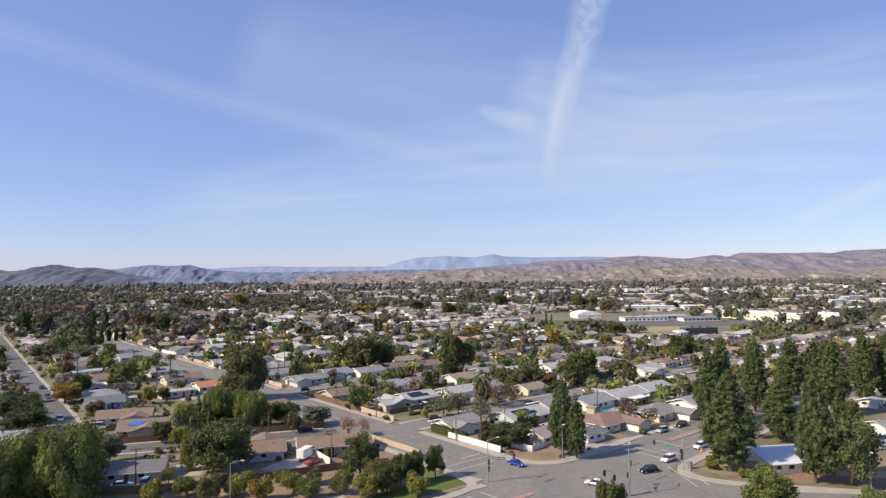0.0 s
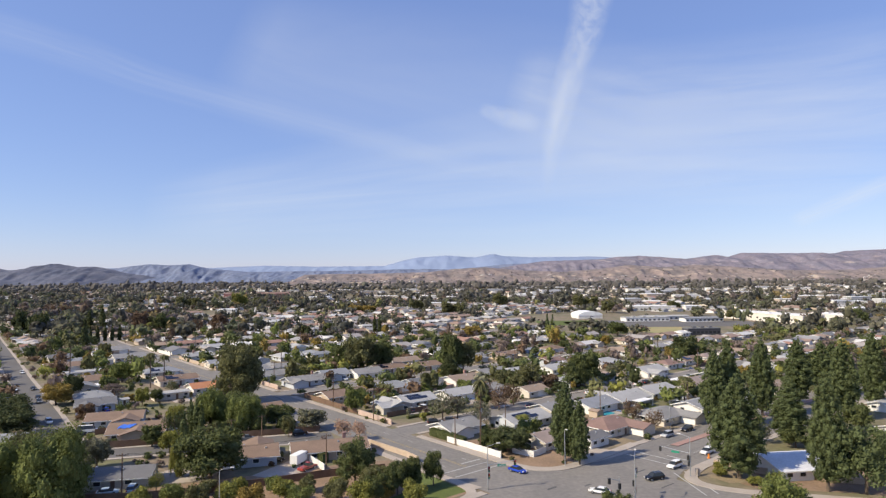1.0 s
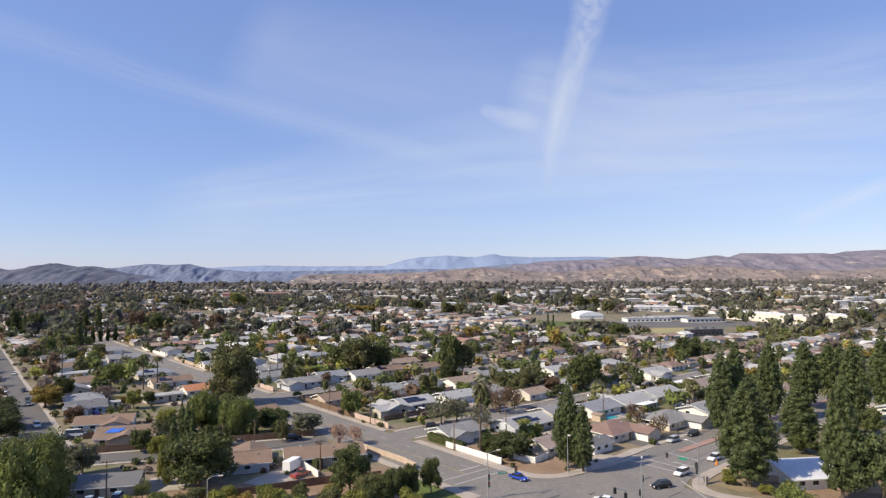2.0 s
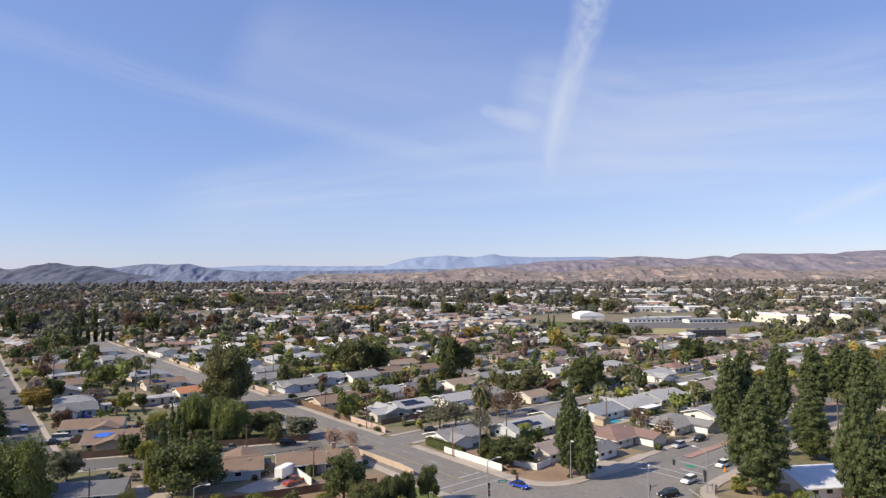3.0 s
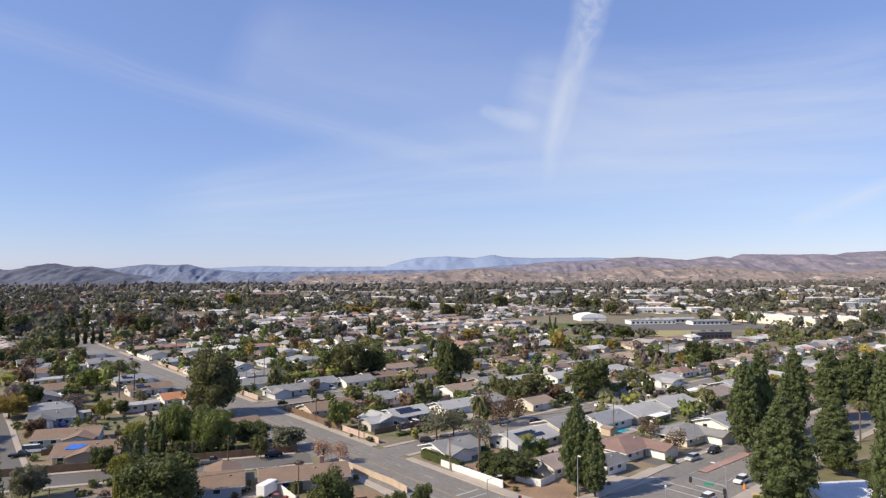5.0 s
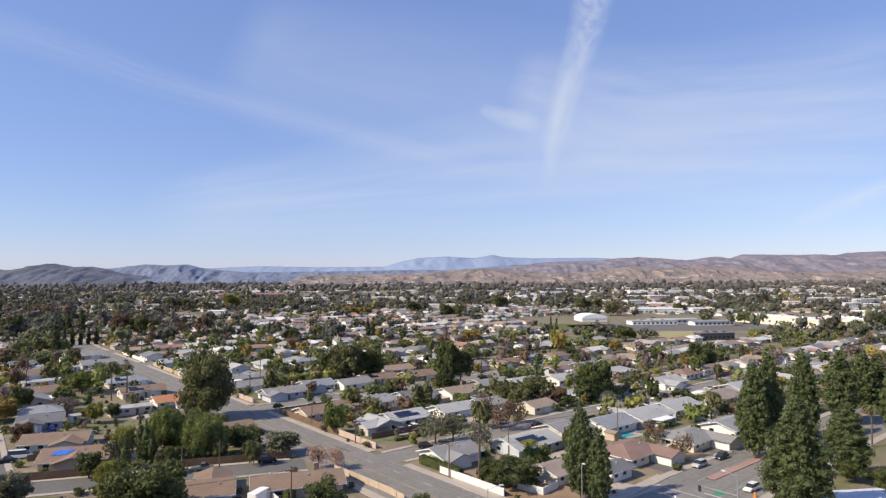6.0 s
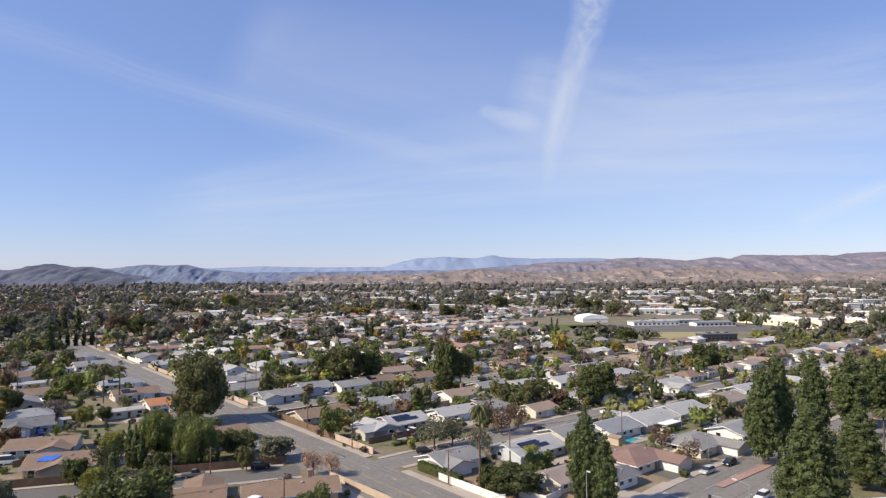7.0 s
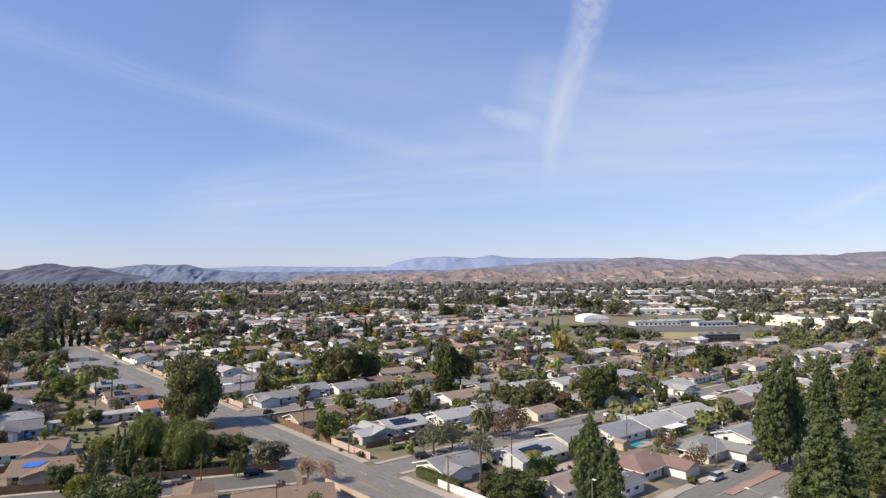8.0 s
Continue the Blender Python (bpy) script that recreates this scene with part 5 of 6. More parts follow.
def cloud(label, mat, dist, line, n=48, across=14):
    """A veil along a line of (bearing, height, half width) stations, thinning to its edges."""
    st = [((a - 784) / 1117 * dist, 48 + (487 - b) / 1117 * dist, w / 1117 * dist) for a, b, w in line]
    t = np.linspace(0, len(st) - 1, n)
    cx, cz, cw = (np.interp(t, range(len(st)), [s[i] for s in st]) for i in range(3))
    dx, dz = np.gradient(cx), np.gradient(cz)
    ln = np.hypot(dx, dz)
    verts, faces, thick, uvs = [], [], [], []
    for i in range(n):
        for j in range(across + 1):
            s = j / across * 2 - 1
            verts.append((cx[i] - dz[i] / ln[i] * cw[i] * s, dist + 60 * s, cz[i] + dx[i] / ln[i] * cw[i] * s))
            e = max(0.0, 1 - s * s) ** 1.3
            f = min(1, i / 5, (n - 1 - i) / 9) if mat is not M_TRAIL else min(1, (n - 1 - i) / 12)
            thick.append(e * max(0, f))
            uvs.append((i / n, j / across))
    for i in range(n - 1):
        faces += [(i * (across + 1) + j, i * (across + 1) + j + 1, (i + 1) * (across + 1) + j + 1, (i + 1) * (across + 1) + j) for j in range(across)]
    me = mesh_of("cloud", verts, faces, [mat])
    at = me.attributes.new("thick", "FLOAT", "POINT")
    at.data.foreach_set("value", thick)
    layer = me.uv_layers.new(name="UVMap")
    for lp in me.loops:
        layer.data[lp.index].uv = uvs[lp.vertex_index]
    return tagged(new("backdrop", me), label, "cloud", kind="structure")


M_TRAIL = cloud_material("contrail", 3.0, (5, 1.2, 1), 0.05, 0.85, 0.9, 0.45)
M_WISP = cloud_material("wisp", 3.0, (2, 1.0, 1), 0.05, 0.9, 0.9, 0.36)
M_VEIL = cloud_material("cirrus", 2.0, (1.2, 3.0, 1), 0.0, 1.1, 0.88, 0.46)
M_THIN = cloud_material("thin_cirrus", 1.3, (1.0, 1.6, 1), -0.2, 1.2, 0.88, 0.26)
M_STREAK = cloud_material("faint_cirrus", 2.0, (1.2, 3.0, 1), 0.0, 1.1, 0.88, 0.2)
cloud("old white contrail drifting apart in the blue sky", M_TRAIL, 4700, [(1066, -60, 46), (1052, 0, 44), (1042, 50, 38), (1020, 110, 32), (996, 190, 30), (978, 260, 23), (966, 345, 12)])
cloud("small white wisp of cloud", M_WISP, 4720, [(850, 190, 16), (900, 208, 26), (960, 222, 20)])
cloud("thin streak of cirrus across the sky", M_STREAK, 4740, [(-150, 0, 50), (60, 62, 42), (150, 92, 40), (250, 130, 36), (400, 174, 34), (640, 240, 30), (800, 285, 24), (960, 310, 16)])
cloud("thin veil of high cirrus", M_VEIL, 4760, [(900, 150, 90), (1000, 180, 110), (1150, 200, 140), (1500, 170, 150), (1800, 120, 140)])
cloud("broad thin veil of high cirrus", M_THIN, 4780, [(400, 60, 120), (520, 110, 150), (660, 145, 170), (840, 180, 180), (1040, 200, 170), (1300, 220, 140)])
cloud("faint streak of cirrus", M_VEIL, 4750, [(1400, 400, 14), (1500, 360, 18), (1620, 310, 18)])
# glowing sheet added to brighten the low sky where haze would
cloud("glowing veil added to whiten the low sky like haze", M_VEIL, 4770, [(250, 370, 70), (520, 345, 95), (850, 315, 130), (1100, 300, 135), (1350, 290, 140), (1800, 285, 140)])


# ---- vehicles ----
def loft(bm, prof_top, width, z_lo, inset):
    """A car-like shell: a side profile swept across, drawn in towards the top."""
    rows = []
    for s, k in ((-1, 1.0), (1, 1.0)):
        rows.append([bm.verts.new((x, s * width / 2 * (1 - inset * max(0, (z - z_lo)) ** 1.0), z)) for x, z in prof_top])
    n = len(prof_top)
    for i in range(n):
        j = (i + 1) % n
        bm.faces.new((rows[0][i], rows[0][j], rows[1][j], rows[1][i]))
    bm.faces.new(rows[0][::-1])
    bm.faces.new(rows[1])
    return bm


def car_meshes(kind):
    L = {"sedan": 4.6, "suv": 4.7, "pickup": 5.4, "van": 5.6}[kind]
    h, hb = {"sedan": (1.42, 0.88), "suv": (1.7, 1.0), "pickup": (1.8, 1.05), "van": (2.3, 1.2)}[kind]
    a = L / 2
    body = loft(bmesh.new(), [(-a, 0.35), (-a, hb * 0.92), (-a + 0.1, hb), (a - 1.25, hb), (a - 0.2, hb * 0.82), (a, hb * 0.6), (a, 0.35)], 1.8, 0.35, 0.06)
    cab = {"sedan": [(-a + 0.35, hb), (-a + 1.05, h - 0.06), (0.35, h - 0.06), (1.2, hb)], "suv": [(-a + 0.12, hb), (-a + 0.45, h - 0.06), (0.5, h - 0.06), (1.25, hb)],
           "pickup": [(-0.5, hb), (-0.4, h - 0.06), (0.7, h - 0.06), (1.45, hb)], "van": [(-a + 0.05, hb), (-a + 0.1, h - 0.06), (a - 1.5, h - 0.06), (a - 0.7, hb)]}[kind]
    glass = loft(bmesh.new(), cab, 1.66, hb, 0.28)
    roof = loft(bmesh.new(), [(cab[1][0], h - 0.06), (cab[1][0] + 0.06, h), (cab[2][0] - 0.06, h), (cab[2][0], h - 0.06)], 1.66 * (1 - 0.28 * (h - hb)) + 0.05, h, 0)
    out = []
    for name, bm, mat in (("body", body, M_CAR), ("glazing", glass, M_GLASS), ("car_roof", roof, M_CAR)):
        bmesh.ops.recalc_face_normals(bm, faces=bm.faces[:])
        if name != "glazing":
            bmesh.ops.bevel(bm, geom=bm.edges[:], offset=0.05, segments=1, affect="EDGES")
        me = bpy.data.meshes.new(name)
        bm.to_mesh(me)
        bm.free()
        me.materials.append(mat)
        out.append((name, me))
    return out, a


CARS = {k: car_meshes(k) for k in ("sedan", "suv", "pickup", "van")}
_w = rod(bmesh.new(), (0, -0.11, 0), (0, 0.11, 0), 0.33, seg=14)
WHEEL = bpy.data.meshes.new("wheel")
_w.to_mesh(WHEEL)
_w.free()
WHEEL.materials.append(M_TYRE)
_w = rod(bmesh.new(), (0, -0.13, 0), (0, 0.13, 0), 0.2, seg=10)
RIM = bpy.data.meshes.new("rim")
_w.to_mesh(RIM)
_w.free()
RIM.materials.append(M_METAL)
HEAD = box_mesh("headlight", M_LAMP, -0.06, 0.06, -0.22, 0.22, -0.09, 0.09)
TAIL = box_mesh("tail_light", M_RED, -0.05, 0.05, -0.16, 0.16, -0.12, 0.12)
PAINTS = {"white": (0.78, 0.78, 0.77), "black": (0.015, 0.015, 0.017), "silver": (0.45, 0.46, 0.47), "grey": (0.16, 0.165, 0.17), "blue": (0.02, 0.06, 0.42), "red": (0.30, 0.06, 0.05), "light blue": (0.4, 0.5, 0.6)}
CAR_AT = []


def car(kind, x, y, ang, paint, where, z=0.06):
    meshes, a = CARS[kind]
    CAR_AT.append((x, y))
    c = thing("pickup_truck" if kind == "pickup" else "van" if kind == "van" else "car", "%s %s %s" % (paint, {"sedan": "saloon car", "suv": "sport utility car", "pickup": "pickup truck", "van": "boxy van"}[kind], where), "car", pose(x, y, z, 0, 0, ang))
    for name, me in meshes:
        part_mesh(name, me, c, color=PAINTS[paint])
    for sx in (-1, 1):
        for sy in (-1, 1):
            w = part_mesh("wheel", WHEEL, c, pose(sx * a * 0.6, sy * 0.82, 0.33))
            part_mesh("rim", RIM, w)
    for sy in (-1, 1):
        part_mesh("headlight", HEAD, c, pose(a - 0.02, sy * 0.62, 0.66))
        part_mesh("tail_light", TAIL, c, pose(-a + 0.01, sy * 0.7, 0.8))
    return c


MA = math.degrees(math.atan2(-V.y, -V.x))
car("sedan", 18.3, 161.3, MA + 4, "blue", "waiting at the crossing", 0.09)
car("suv", 57.5, 164, ANG + 180, "white", "waiting at the crossing", 0.09)
car("suv", 49.5, 155, ANG + 160, "black", "turning at the crossing", 0.09)
car("suv", 70.5, 176, ANG + 180, "white", "on the cross road")
car("sedan", 34.5, 146, 150, "white", "entering the crossing", 0.09)
car("suv", 66.2, 193.7, ANG + 180, "silver", "parked at the kerb")
car("suv", 74.6, 200.5, ANG + 180, "black", "parked at the kerb")
car("sedan", 88.6, 211.9, ANG + 180, "black", "parked at the kerb")
car("pickup", -64.3, 190.6, 17, "white", "parked in the lane", 0.03)
car("pickup", -57.5, 192.8, 17, "grey", "parked in the lane", 0.03)
car("suv", -43.2, 199.0, 17, "black", "parked in the lane", 0.03)
for x, y, kind, paint in ((-130.2, 216.5, "suv", "white"), (-161, 259, "sedan", "black"), (-155.5, 251, "sedan", "grey"), (-176, 279, "sedan", "black"), (-183, 277.5, "sedan", "white"), (-205, 306, "suv", "grey"), (-212, 326, "sedan", "white")):
    car(kind, x, y, MA, paint, "parked along the street", 0.03)
car("pickup", -111, 199.5, 17, "black", "parked beside a brown house", 0.05)
car("van", -110, 203.5, 17, "white", "parked beside a brown house", 0.05)
car("sedan", -74.2, 147.6, 20, "light blue", "parked behind a house", 0.05)
car("suv", -69.5, 149.6, 100, "light blue", "parked behind a house", 0.05)
car("sedan", -43.3, 171, 40, "black", "parked in a yard", 0.06)
car("pickup", -33.5, 164.6, 60, "red", "parked in a yard", 0.06)
car("sedan", 32.2, 236.6, ANG, "black", "parked in the side street", 0.03)
car("suv", -2.5, 212, 10, "black", "parked on a drive", 0.06)
car("suv", 3, 214.5, 10, "grey", "parked on a drive", 0.06)
car("pickup", 59.3, 261.5, ANG, "white", "parked in the side street", 0.03)
car("suv", 46.5, 267.5, ANG + 90, "light blue", "parked on a drive", 0.06)
for x, y, paint in ((88, 296, "white"), (84.3, 280.2, "white"), (89, 284, "black"), (125.6, 304, "black"), (22, 236.5, "white")):
    car("suv", x, y, ANG, paint, "parked in the side street", 0.03)
car("van", 123.9, 180, 15, "white", "parked behind the pines")
car("van", 94, 157.5, 15, "white", "parked beside a metal-roofed house")
car("suv", 119.5, 175.5, 15, "white", "parked behind the pines")
car("van", 116, 172.5, 15, "white", "parked behind the pines")
car("sedan", 101, 164, 15, "white", "parked behind the pines")
car("sedan", 105, 167, 15, "silver", "parked behind the pines")
car("sedan", -206.5, 470, MA, "black", "driving on the main road")
car("suv", -176, 391, MA, "grey", "driving on the main road")
car("suv", -214, 484, MA, "white", "driving on the main road")
rc = random.Random(9)
for hx, hy, hr in HOUSES[:MANUAL + near_count]:
    for _ in range(2):
        a, d = radians(ANG + rc.choice((-90, 90)) + rc.uniform(-25, 25)), hr + rc.uniform(0.5, 3.5)
        x, y = hx + math.cos(a) * d, hy + math.sin(a) * d
        if len(CAR_AT) < 130 and in_view(x, y, 4) and y > 215 and not on_road(x, y, 1) and all((x - px) ** 2 + (y - py) ** 2 > 30 for px, py in CAR_AT) and all((x - qx) ** 2 + (y - qy) ** 2 > (qr + 0.3) ** 2 for qx, qy, qr in HOUSES) and all((x - qx) ** 2 + (y - qy) ** 2 > (qr * 0.6 + 1) ** 2 for qx, qy, qr in TREES):
            car(rc.choice(("sedan", "suv", "suv", "pickup")), x, y, ANG + 90, rc.choice(list(PAINTS)[:5] + ["white", "silver", "grey"]), "parked on a drive", 0.06)
            patch("driveway", [(x + px * math.cos(radians(ANG)) - py * math.sin(radians(ANG)), y + px * math.sin(radians(ANG)) + py * math.cos(radians(ANG))) for px, py in ((-2.6, -4), (2.6, -4), (2.6, 4), (-2.6, 4))], 0.055, M_CONCRETE, "pale concrete driveway", "pavement")
tr = thing("trailer", "white box trailer parked in a yard", "trailer", pose(-36.7, 169, 0.06, 0, 0, 70))
part_mesh("body", box_mesh("body", M_TRIM, -2.4, 2.4, -1.1, 1.1, 0.55, 2.9, bevel=0.06), tr)
for sy in (-1, 1):
    part_mesh("wheel", WHEEL, tr, pose(-0.3, sy * 1.15, 0.33))
part("hitch", rod(bmesh.new(), (2.4, 0, 0.6), (3.7, 0, 0.55), 0.06), M_METAL, tr)


# ---- poles, lamps, signals ----
def utility_pole(x, y, h, turn=0.0, arms=1):
    p = thing("utility_pole", "weathered brown timber utility pole with crossarms", "pole", pose(x, y, 0, 0, 0, turn), "utility poles")
    part("mast", rod(bmesh.new(), (0, 0, -0.2), (0, 0, h), 0.17, 0.11, 8), M_WOOD, p)
    for i in range(arms):
        arm = part("crossarm", box(bmesh.new(), -1.2, 1.2, 0.1, 0.22, h - 0.6 - i * 1.1, h - 0.48 - i * 1.1), M_WOOD, p)
        for k in (-1.1, -0.6, 0.6, 1.1):
            part("insulator", rod(bmesh.new(), (k, 0.16, h - 0.48 - i * 1.1), (k, 0.16, h - 0.25 - i * 1.1), 0.05), M_BLACK, arm)
    if h > 9.5:
        part("transformer", rod(bmesh.new(), (0.35, 0, h - 2.9), (0.35, 0, h - 2.0), 0.22, seg=10), M_METAL, p)
    return p


LINE = [(10.4, 180.2, 13.5), (-22.9, 216.6, 10.5), (-40.2, 240, 10.5), (-74.3, 285.9, 10.5), (-110, 331, 10.5), (-146, 378, 10.5), (-185, 428, 10.5)]
for x, y, h in LINE:
    utility_pole(x, y, h, ANG, 2)
BACK = [(53, 219.9, 10), (19.5, 203.1, 9.5), (3.6, 186.7, 8)]
for x, y, h in BACK:
    utility_pole(x, y, h, MA, 1)
WEST = [(-70.2, 146, 9.5), (-29, 165.6, 8.5), (-51, 186, 9), (-58.7, 183.1, 8.5)]
for x, y, h in WEST:
    utility_pole(x, y, h, 17, 1)
for x, y, h in ((-33.4, 344.6, 10), (-69.7, 377.8, 10), (20, 330, 10), (70, 300, 10), (100, 320, 10), (130, 330, 10), (-150, 300, 10), (-100, 320, 10), (40, 360, 10), (-20, 385, 10)):
    if not any((x - qx) ** 2 + (y - qy) ** 2 < (qr * 0.8) ** 2 for qx, qy, qr in HOUSES):
        utility_pole(x, y, h, ANG, 1)


def cable(p, q, sag=0.8, r=0.022, n=10):
    """One sagging tube between two poles."""
    p, q = Vector(p), Vector(q)
    side = Vector((-(q - p).y, (q - p).x, 0)).normalized() * r
    up = Vector((0, 0, r))
    verts = []
    for i in range(n + 1):
        t = i / n
        c = p.lerp(q, t) - Vector((0, 0, sag * 4 * t * (1 - t)))
        verts += [tuple(c + d) for d in (side, up, -side, -up)]
    faces = [(i * 4 + j, i * 4 + (j + 1) % 4, i * 4 + 4 + (j + 1) % 4, i * 4 + 4 + j) for i in range(n) for j in range(4)]
    tagged(new("overhead_cable", mesh_of("overhead_cable", verts, faces, [M_BLACK])), "thin black overhead cable slung between timber poles", "cable", "overhead cables")


for row in (LINE, BACK, WEST[:2]):
    for (x0, y0, h0), (x1, y1, h1) in zip(row[:-1], row[1:]):
        for o in (-0.9, 0.9):
            cable((x0 + o * U.x, y0 + o * U.y, h0 - 0.3), (x1 + o * U.x, y1 + o * U.y, h1 - 0.3))


def street_lamp(x, y, h, turn, reach=2.2):
    s = thing("street_lamp", "grey steel street lamp with a curved arm", "street lamp", pose(x, y, 0, 0, 0, turn), "street lamps")
    part("column", rod(bmesh.new(), (0, 0, 0), (0, 0, h), 0.12, 0.07, 8), M_METAL, s)
    arm = part("arm", rod(rod(bmesh.new(), (0, 0, h - 0.05), (reach * 0.5, 0, h + 0.45), 0.05), (reach * 0.5, 0, h + 0.45), (reach, 0, h + 0.5), 0.05), M_METAL, s)
    part("lamp_head", box(bmesh.new(), reach - 0.1, reach + 0.75, -0.16, 0.16, h + 0.42, h + 0.6), M_LAMP, arm)
    return s


street_lamp(-46, 138, 8.0, 10)
street_lamp(30.7, 165.6, 8.8, -60, 0.3)
street_lamp(92.7, 139.2, 8.5, -100, 0.4)
street_lamp(70.6, 203.4, 8.6, MA)
street_lamp(-82, 300, 9, MA - 90)


def traffic_signal(x, y, h, turn, reach, lamp=True, sign=True):
    """A signal post with an arm along its own x, heads, a street-name plate and a lamp on top."""
    s = thing("traffic_signal", "grey steel traffic signal post with a long arm", "traffic light", pose(x, y, 0.16, 0, 0, turn), "traffic signals")
    part("post", rod(bmesh.new(), (0, 0, 0), (0, 0, h if lamp else 6.2), 0.15, 0.09, 9), M_METAL, s)
    arm = part("arm", rod(bmesh.new(), (0, 0, 5.4), (reach, 0, 6.1), 0.09, 0.05, 7), M_METAL, s)
    if sign:
        part("name_plate", box(bmesh.new(), reach * 0.35, reach * 0.35 + 1.9, -0.14, -0.1, 4.95, 5.45), M_SIGN, arm, "green street-name plate")
        part("lettering_bar", box(bmesh.new(), reach * 0.35 + 0.25, reach * 0.35 + 1.65, -0.148, -0.142, 5.14, 5.26), M_TRIM, arm)
    for px, pz, py in ((reach - 0.1, 5.5, 0), (0.28, 2.9, 0), (reach * 0.05, 4.3, 0.3)):
        hd = part("signal_head", box(bmesh.new(), px - 0.24, px + 0.24, py - 0.2, py + 0.2, pz - 0.55, pz + 0.62), M_BLACK, s)
        for i, m in enumerate((M_RED, M_YELLOW, M_SIGN)):
            part("lens", rod(bmesh.new(), (px, py - 0.24, pz + 0.42 - i * 0.38), (px, py - 0.2, pz + 0.42 - i * 0.38), 0.13, seg=10), m, hd)
    if lamp:
        la = part("lamp_arm", rod(bmesh.new(), (0, 0, h - 0.1), (2.2, 0, h + 0.5), 0.05), M_METAL, s)
        part("lamp_head", box(bmesh.new(), 2.1, 2.9, -0.16, 0.16, h + 0.42, h + 0.6), M_LAMP, la)
    return s


traffic_signal(10.2, 148.7, 9.6, 12, 6.5)
traffic_signal(58.6, 156.8, 9.2, 145, 7.0)
traffic_signal(40.1, 138.7, 10.2, 70, 5.5)
traffic_signal(36.5, 137.5, 5.6, 200, 2.5, False, False)
box_ = thing("signal_cabinet", "tan steel traffic control cabinet at the corner", "cabinet", pose(60.6, 157.5, 0.16, 0, 0, 20))
part_mesh("body", box_mesh("body", M_CONCRETE, -0.4, 0.4, -0.35, 0.35, 0, 1.7, bevel=0.03), box_)
cn = thing("traffic_barrel", "orange plastic warning marker in the road", "marker", pose(69.2, 171.8, 0.07))
part_mesh("barrel", (lambda bm: (bm.to_mesh(m := bpy.data.meshes.new("barrel")), bm.free(), m.materials.append(M_CONE), m)[-1])(rod(rod(bmesh.new(), (0, 0, 0), (0, 0, 0.1), 0.4, seg=12), (0, 0, 0.1), (0, 0, 1.1), 0.27, 0.2, 12)), cn)


# ---- walls and fences ----
def wall_run(name, label, pts, h, mat, color=None, thick=0.2, panel=4.0, cat="wall", cap=True):
    """A garden wall or fence: panels between posts along a line."""
    w = thing(name, label, cat, pose(*pts[0], 0))
    ox, oy = pts[0]
    for (x0, y0), (x1, y1) in zip(pts[:-1], pts[1:]):
        L = math.hypot(x1 - x0, y1 - y0)
        n = max(1, round(L / panel))
        a = math.degrees(math.atan2(y1 - y0, x1 - x0))
        me = box_mesh("panel", mat, 0.01, L / n - 0.01, -thick / 2, thick / 2, 0, h)
        post = box_mesh("post", mat, -thick * 0.75, thick * 0.75, -thick * 0.75, thick * 0.75, 0, h + 0.08)
        for i in range(n):
            m = pose(x0 - ox + (x1 - x0) * i / n, y0 - oy + (y1 - y0) * i / n, 0, 0, 0, a)
            part_mesh("panel", me, w, m, color=color)
            part_mesh("post", post, w, m, color=color)
    return w


TANW, WHT, PNK = (0.47, 0.37, 0.28), (0.72, 0.70, 0.66), (0.5, 0.38, 0.32)
wall_run("garden_wall", "tan block wall along the main road", [town(3.4, 30), town(3.4, 40)], 1.6, M_BLOCK, WHT)
wall_run("garden_wall", "white block wall along the main road", [town(3.2, 18), town(3.2, 33)], 1.8, M_BLOCK, WHT)
wall_run("garden_wall", "pinkish block wall along the main road", [town(3.3, 68), town(3.3, 88)], 1.7, M_BLOCK, PNK)
wall_run("garden_wall", "brown board fence along the main road", [town(3.3, 89), town(3.3, 128), town(22, 128)], 1.8, M_WOOD, None, 0.1, 2.4, "fence")
wall_run("garden_wall", "tan block wall along the main road", [town(3.3, 152), town(3.3, 205)], 1.8, M_BLOCK, PNK)
wall_run("garden_wall", "tan block wall along the main road", [town(3.3, 224), town(3.3, 285)], 1.8, M_BLOCK, TANW)
wall_run("garden_wall", "white block wall along the main road", [town(3.3, 302), town(3.3, 350)], 1.9, M_BLOCK, WHT)
wall_run("garden_wall", "tan block wall by the main road", [(-24.4, 191.5), (-20.2, 187), (-9.8, 175.5), (-6, 170)], 1.5, M_BLOCK, TANW)
wall_run("fence", "brown board fence beside the lane", [(-108, 181.5), (-90.9, 186.6), (-76, 191.3)], 1.9, M_WOOD, None, 0.1, 2.4, "fence")
wall_run("fence", "dark board fence under the trees", [(-70, 194), (-52, 199), (-38, 203.5)], 1.8, M_WOOD, None, 0.1, 2.4, "fence")
wall_run("fence", "dark board fence behind the orchard", [(-84, 142), (-66, 143.5), (-57, 146), (-40, 153), (-27, 159), (-14, 163)], 1.8, M_WOOD, None, 0.1, 2.4, "fence")
wall_run("garden_wall", "tan block wall beside a concrete yard", [(-67, 168.4), (-60, 172.2), (-56, 173)], 1.8, M_BLOCK, TANW)
wall_run("garden_wall", "white block wall between two yards", [(-41.5, 180), (-35, 172), (-29, 163.2)], 1.8, M_BLOCK, WHT)
wall_run("garden_wall", "tan block wall under the pines", [(68, 165.5), (74, 160), (81.3, 156.6), (93, 151.2), (128, 144)], 1.5, M_BLOCK, TANW)
wall_run("garden_wall", "pinkish block wall beside a corner house", [(19, 178), (24, 174), (28, 178.5)], 1.6, M_BLOCK, WHT)
rf_ = random.Random(21)
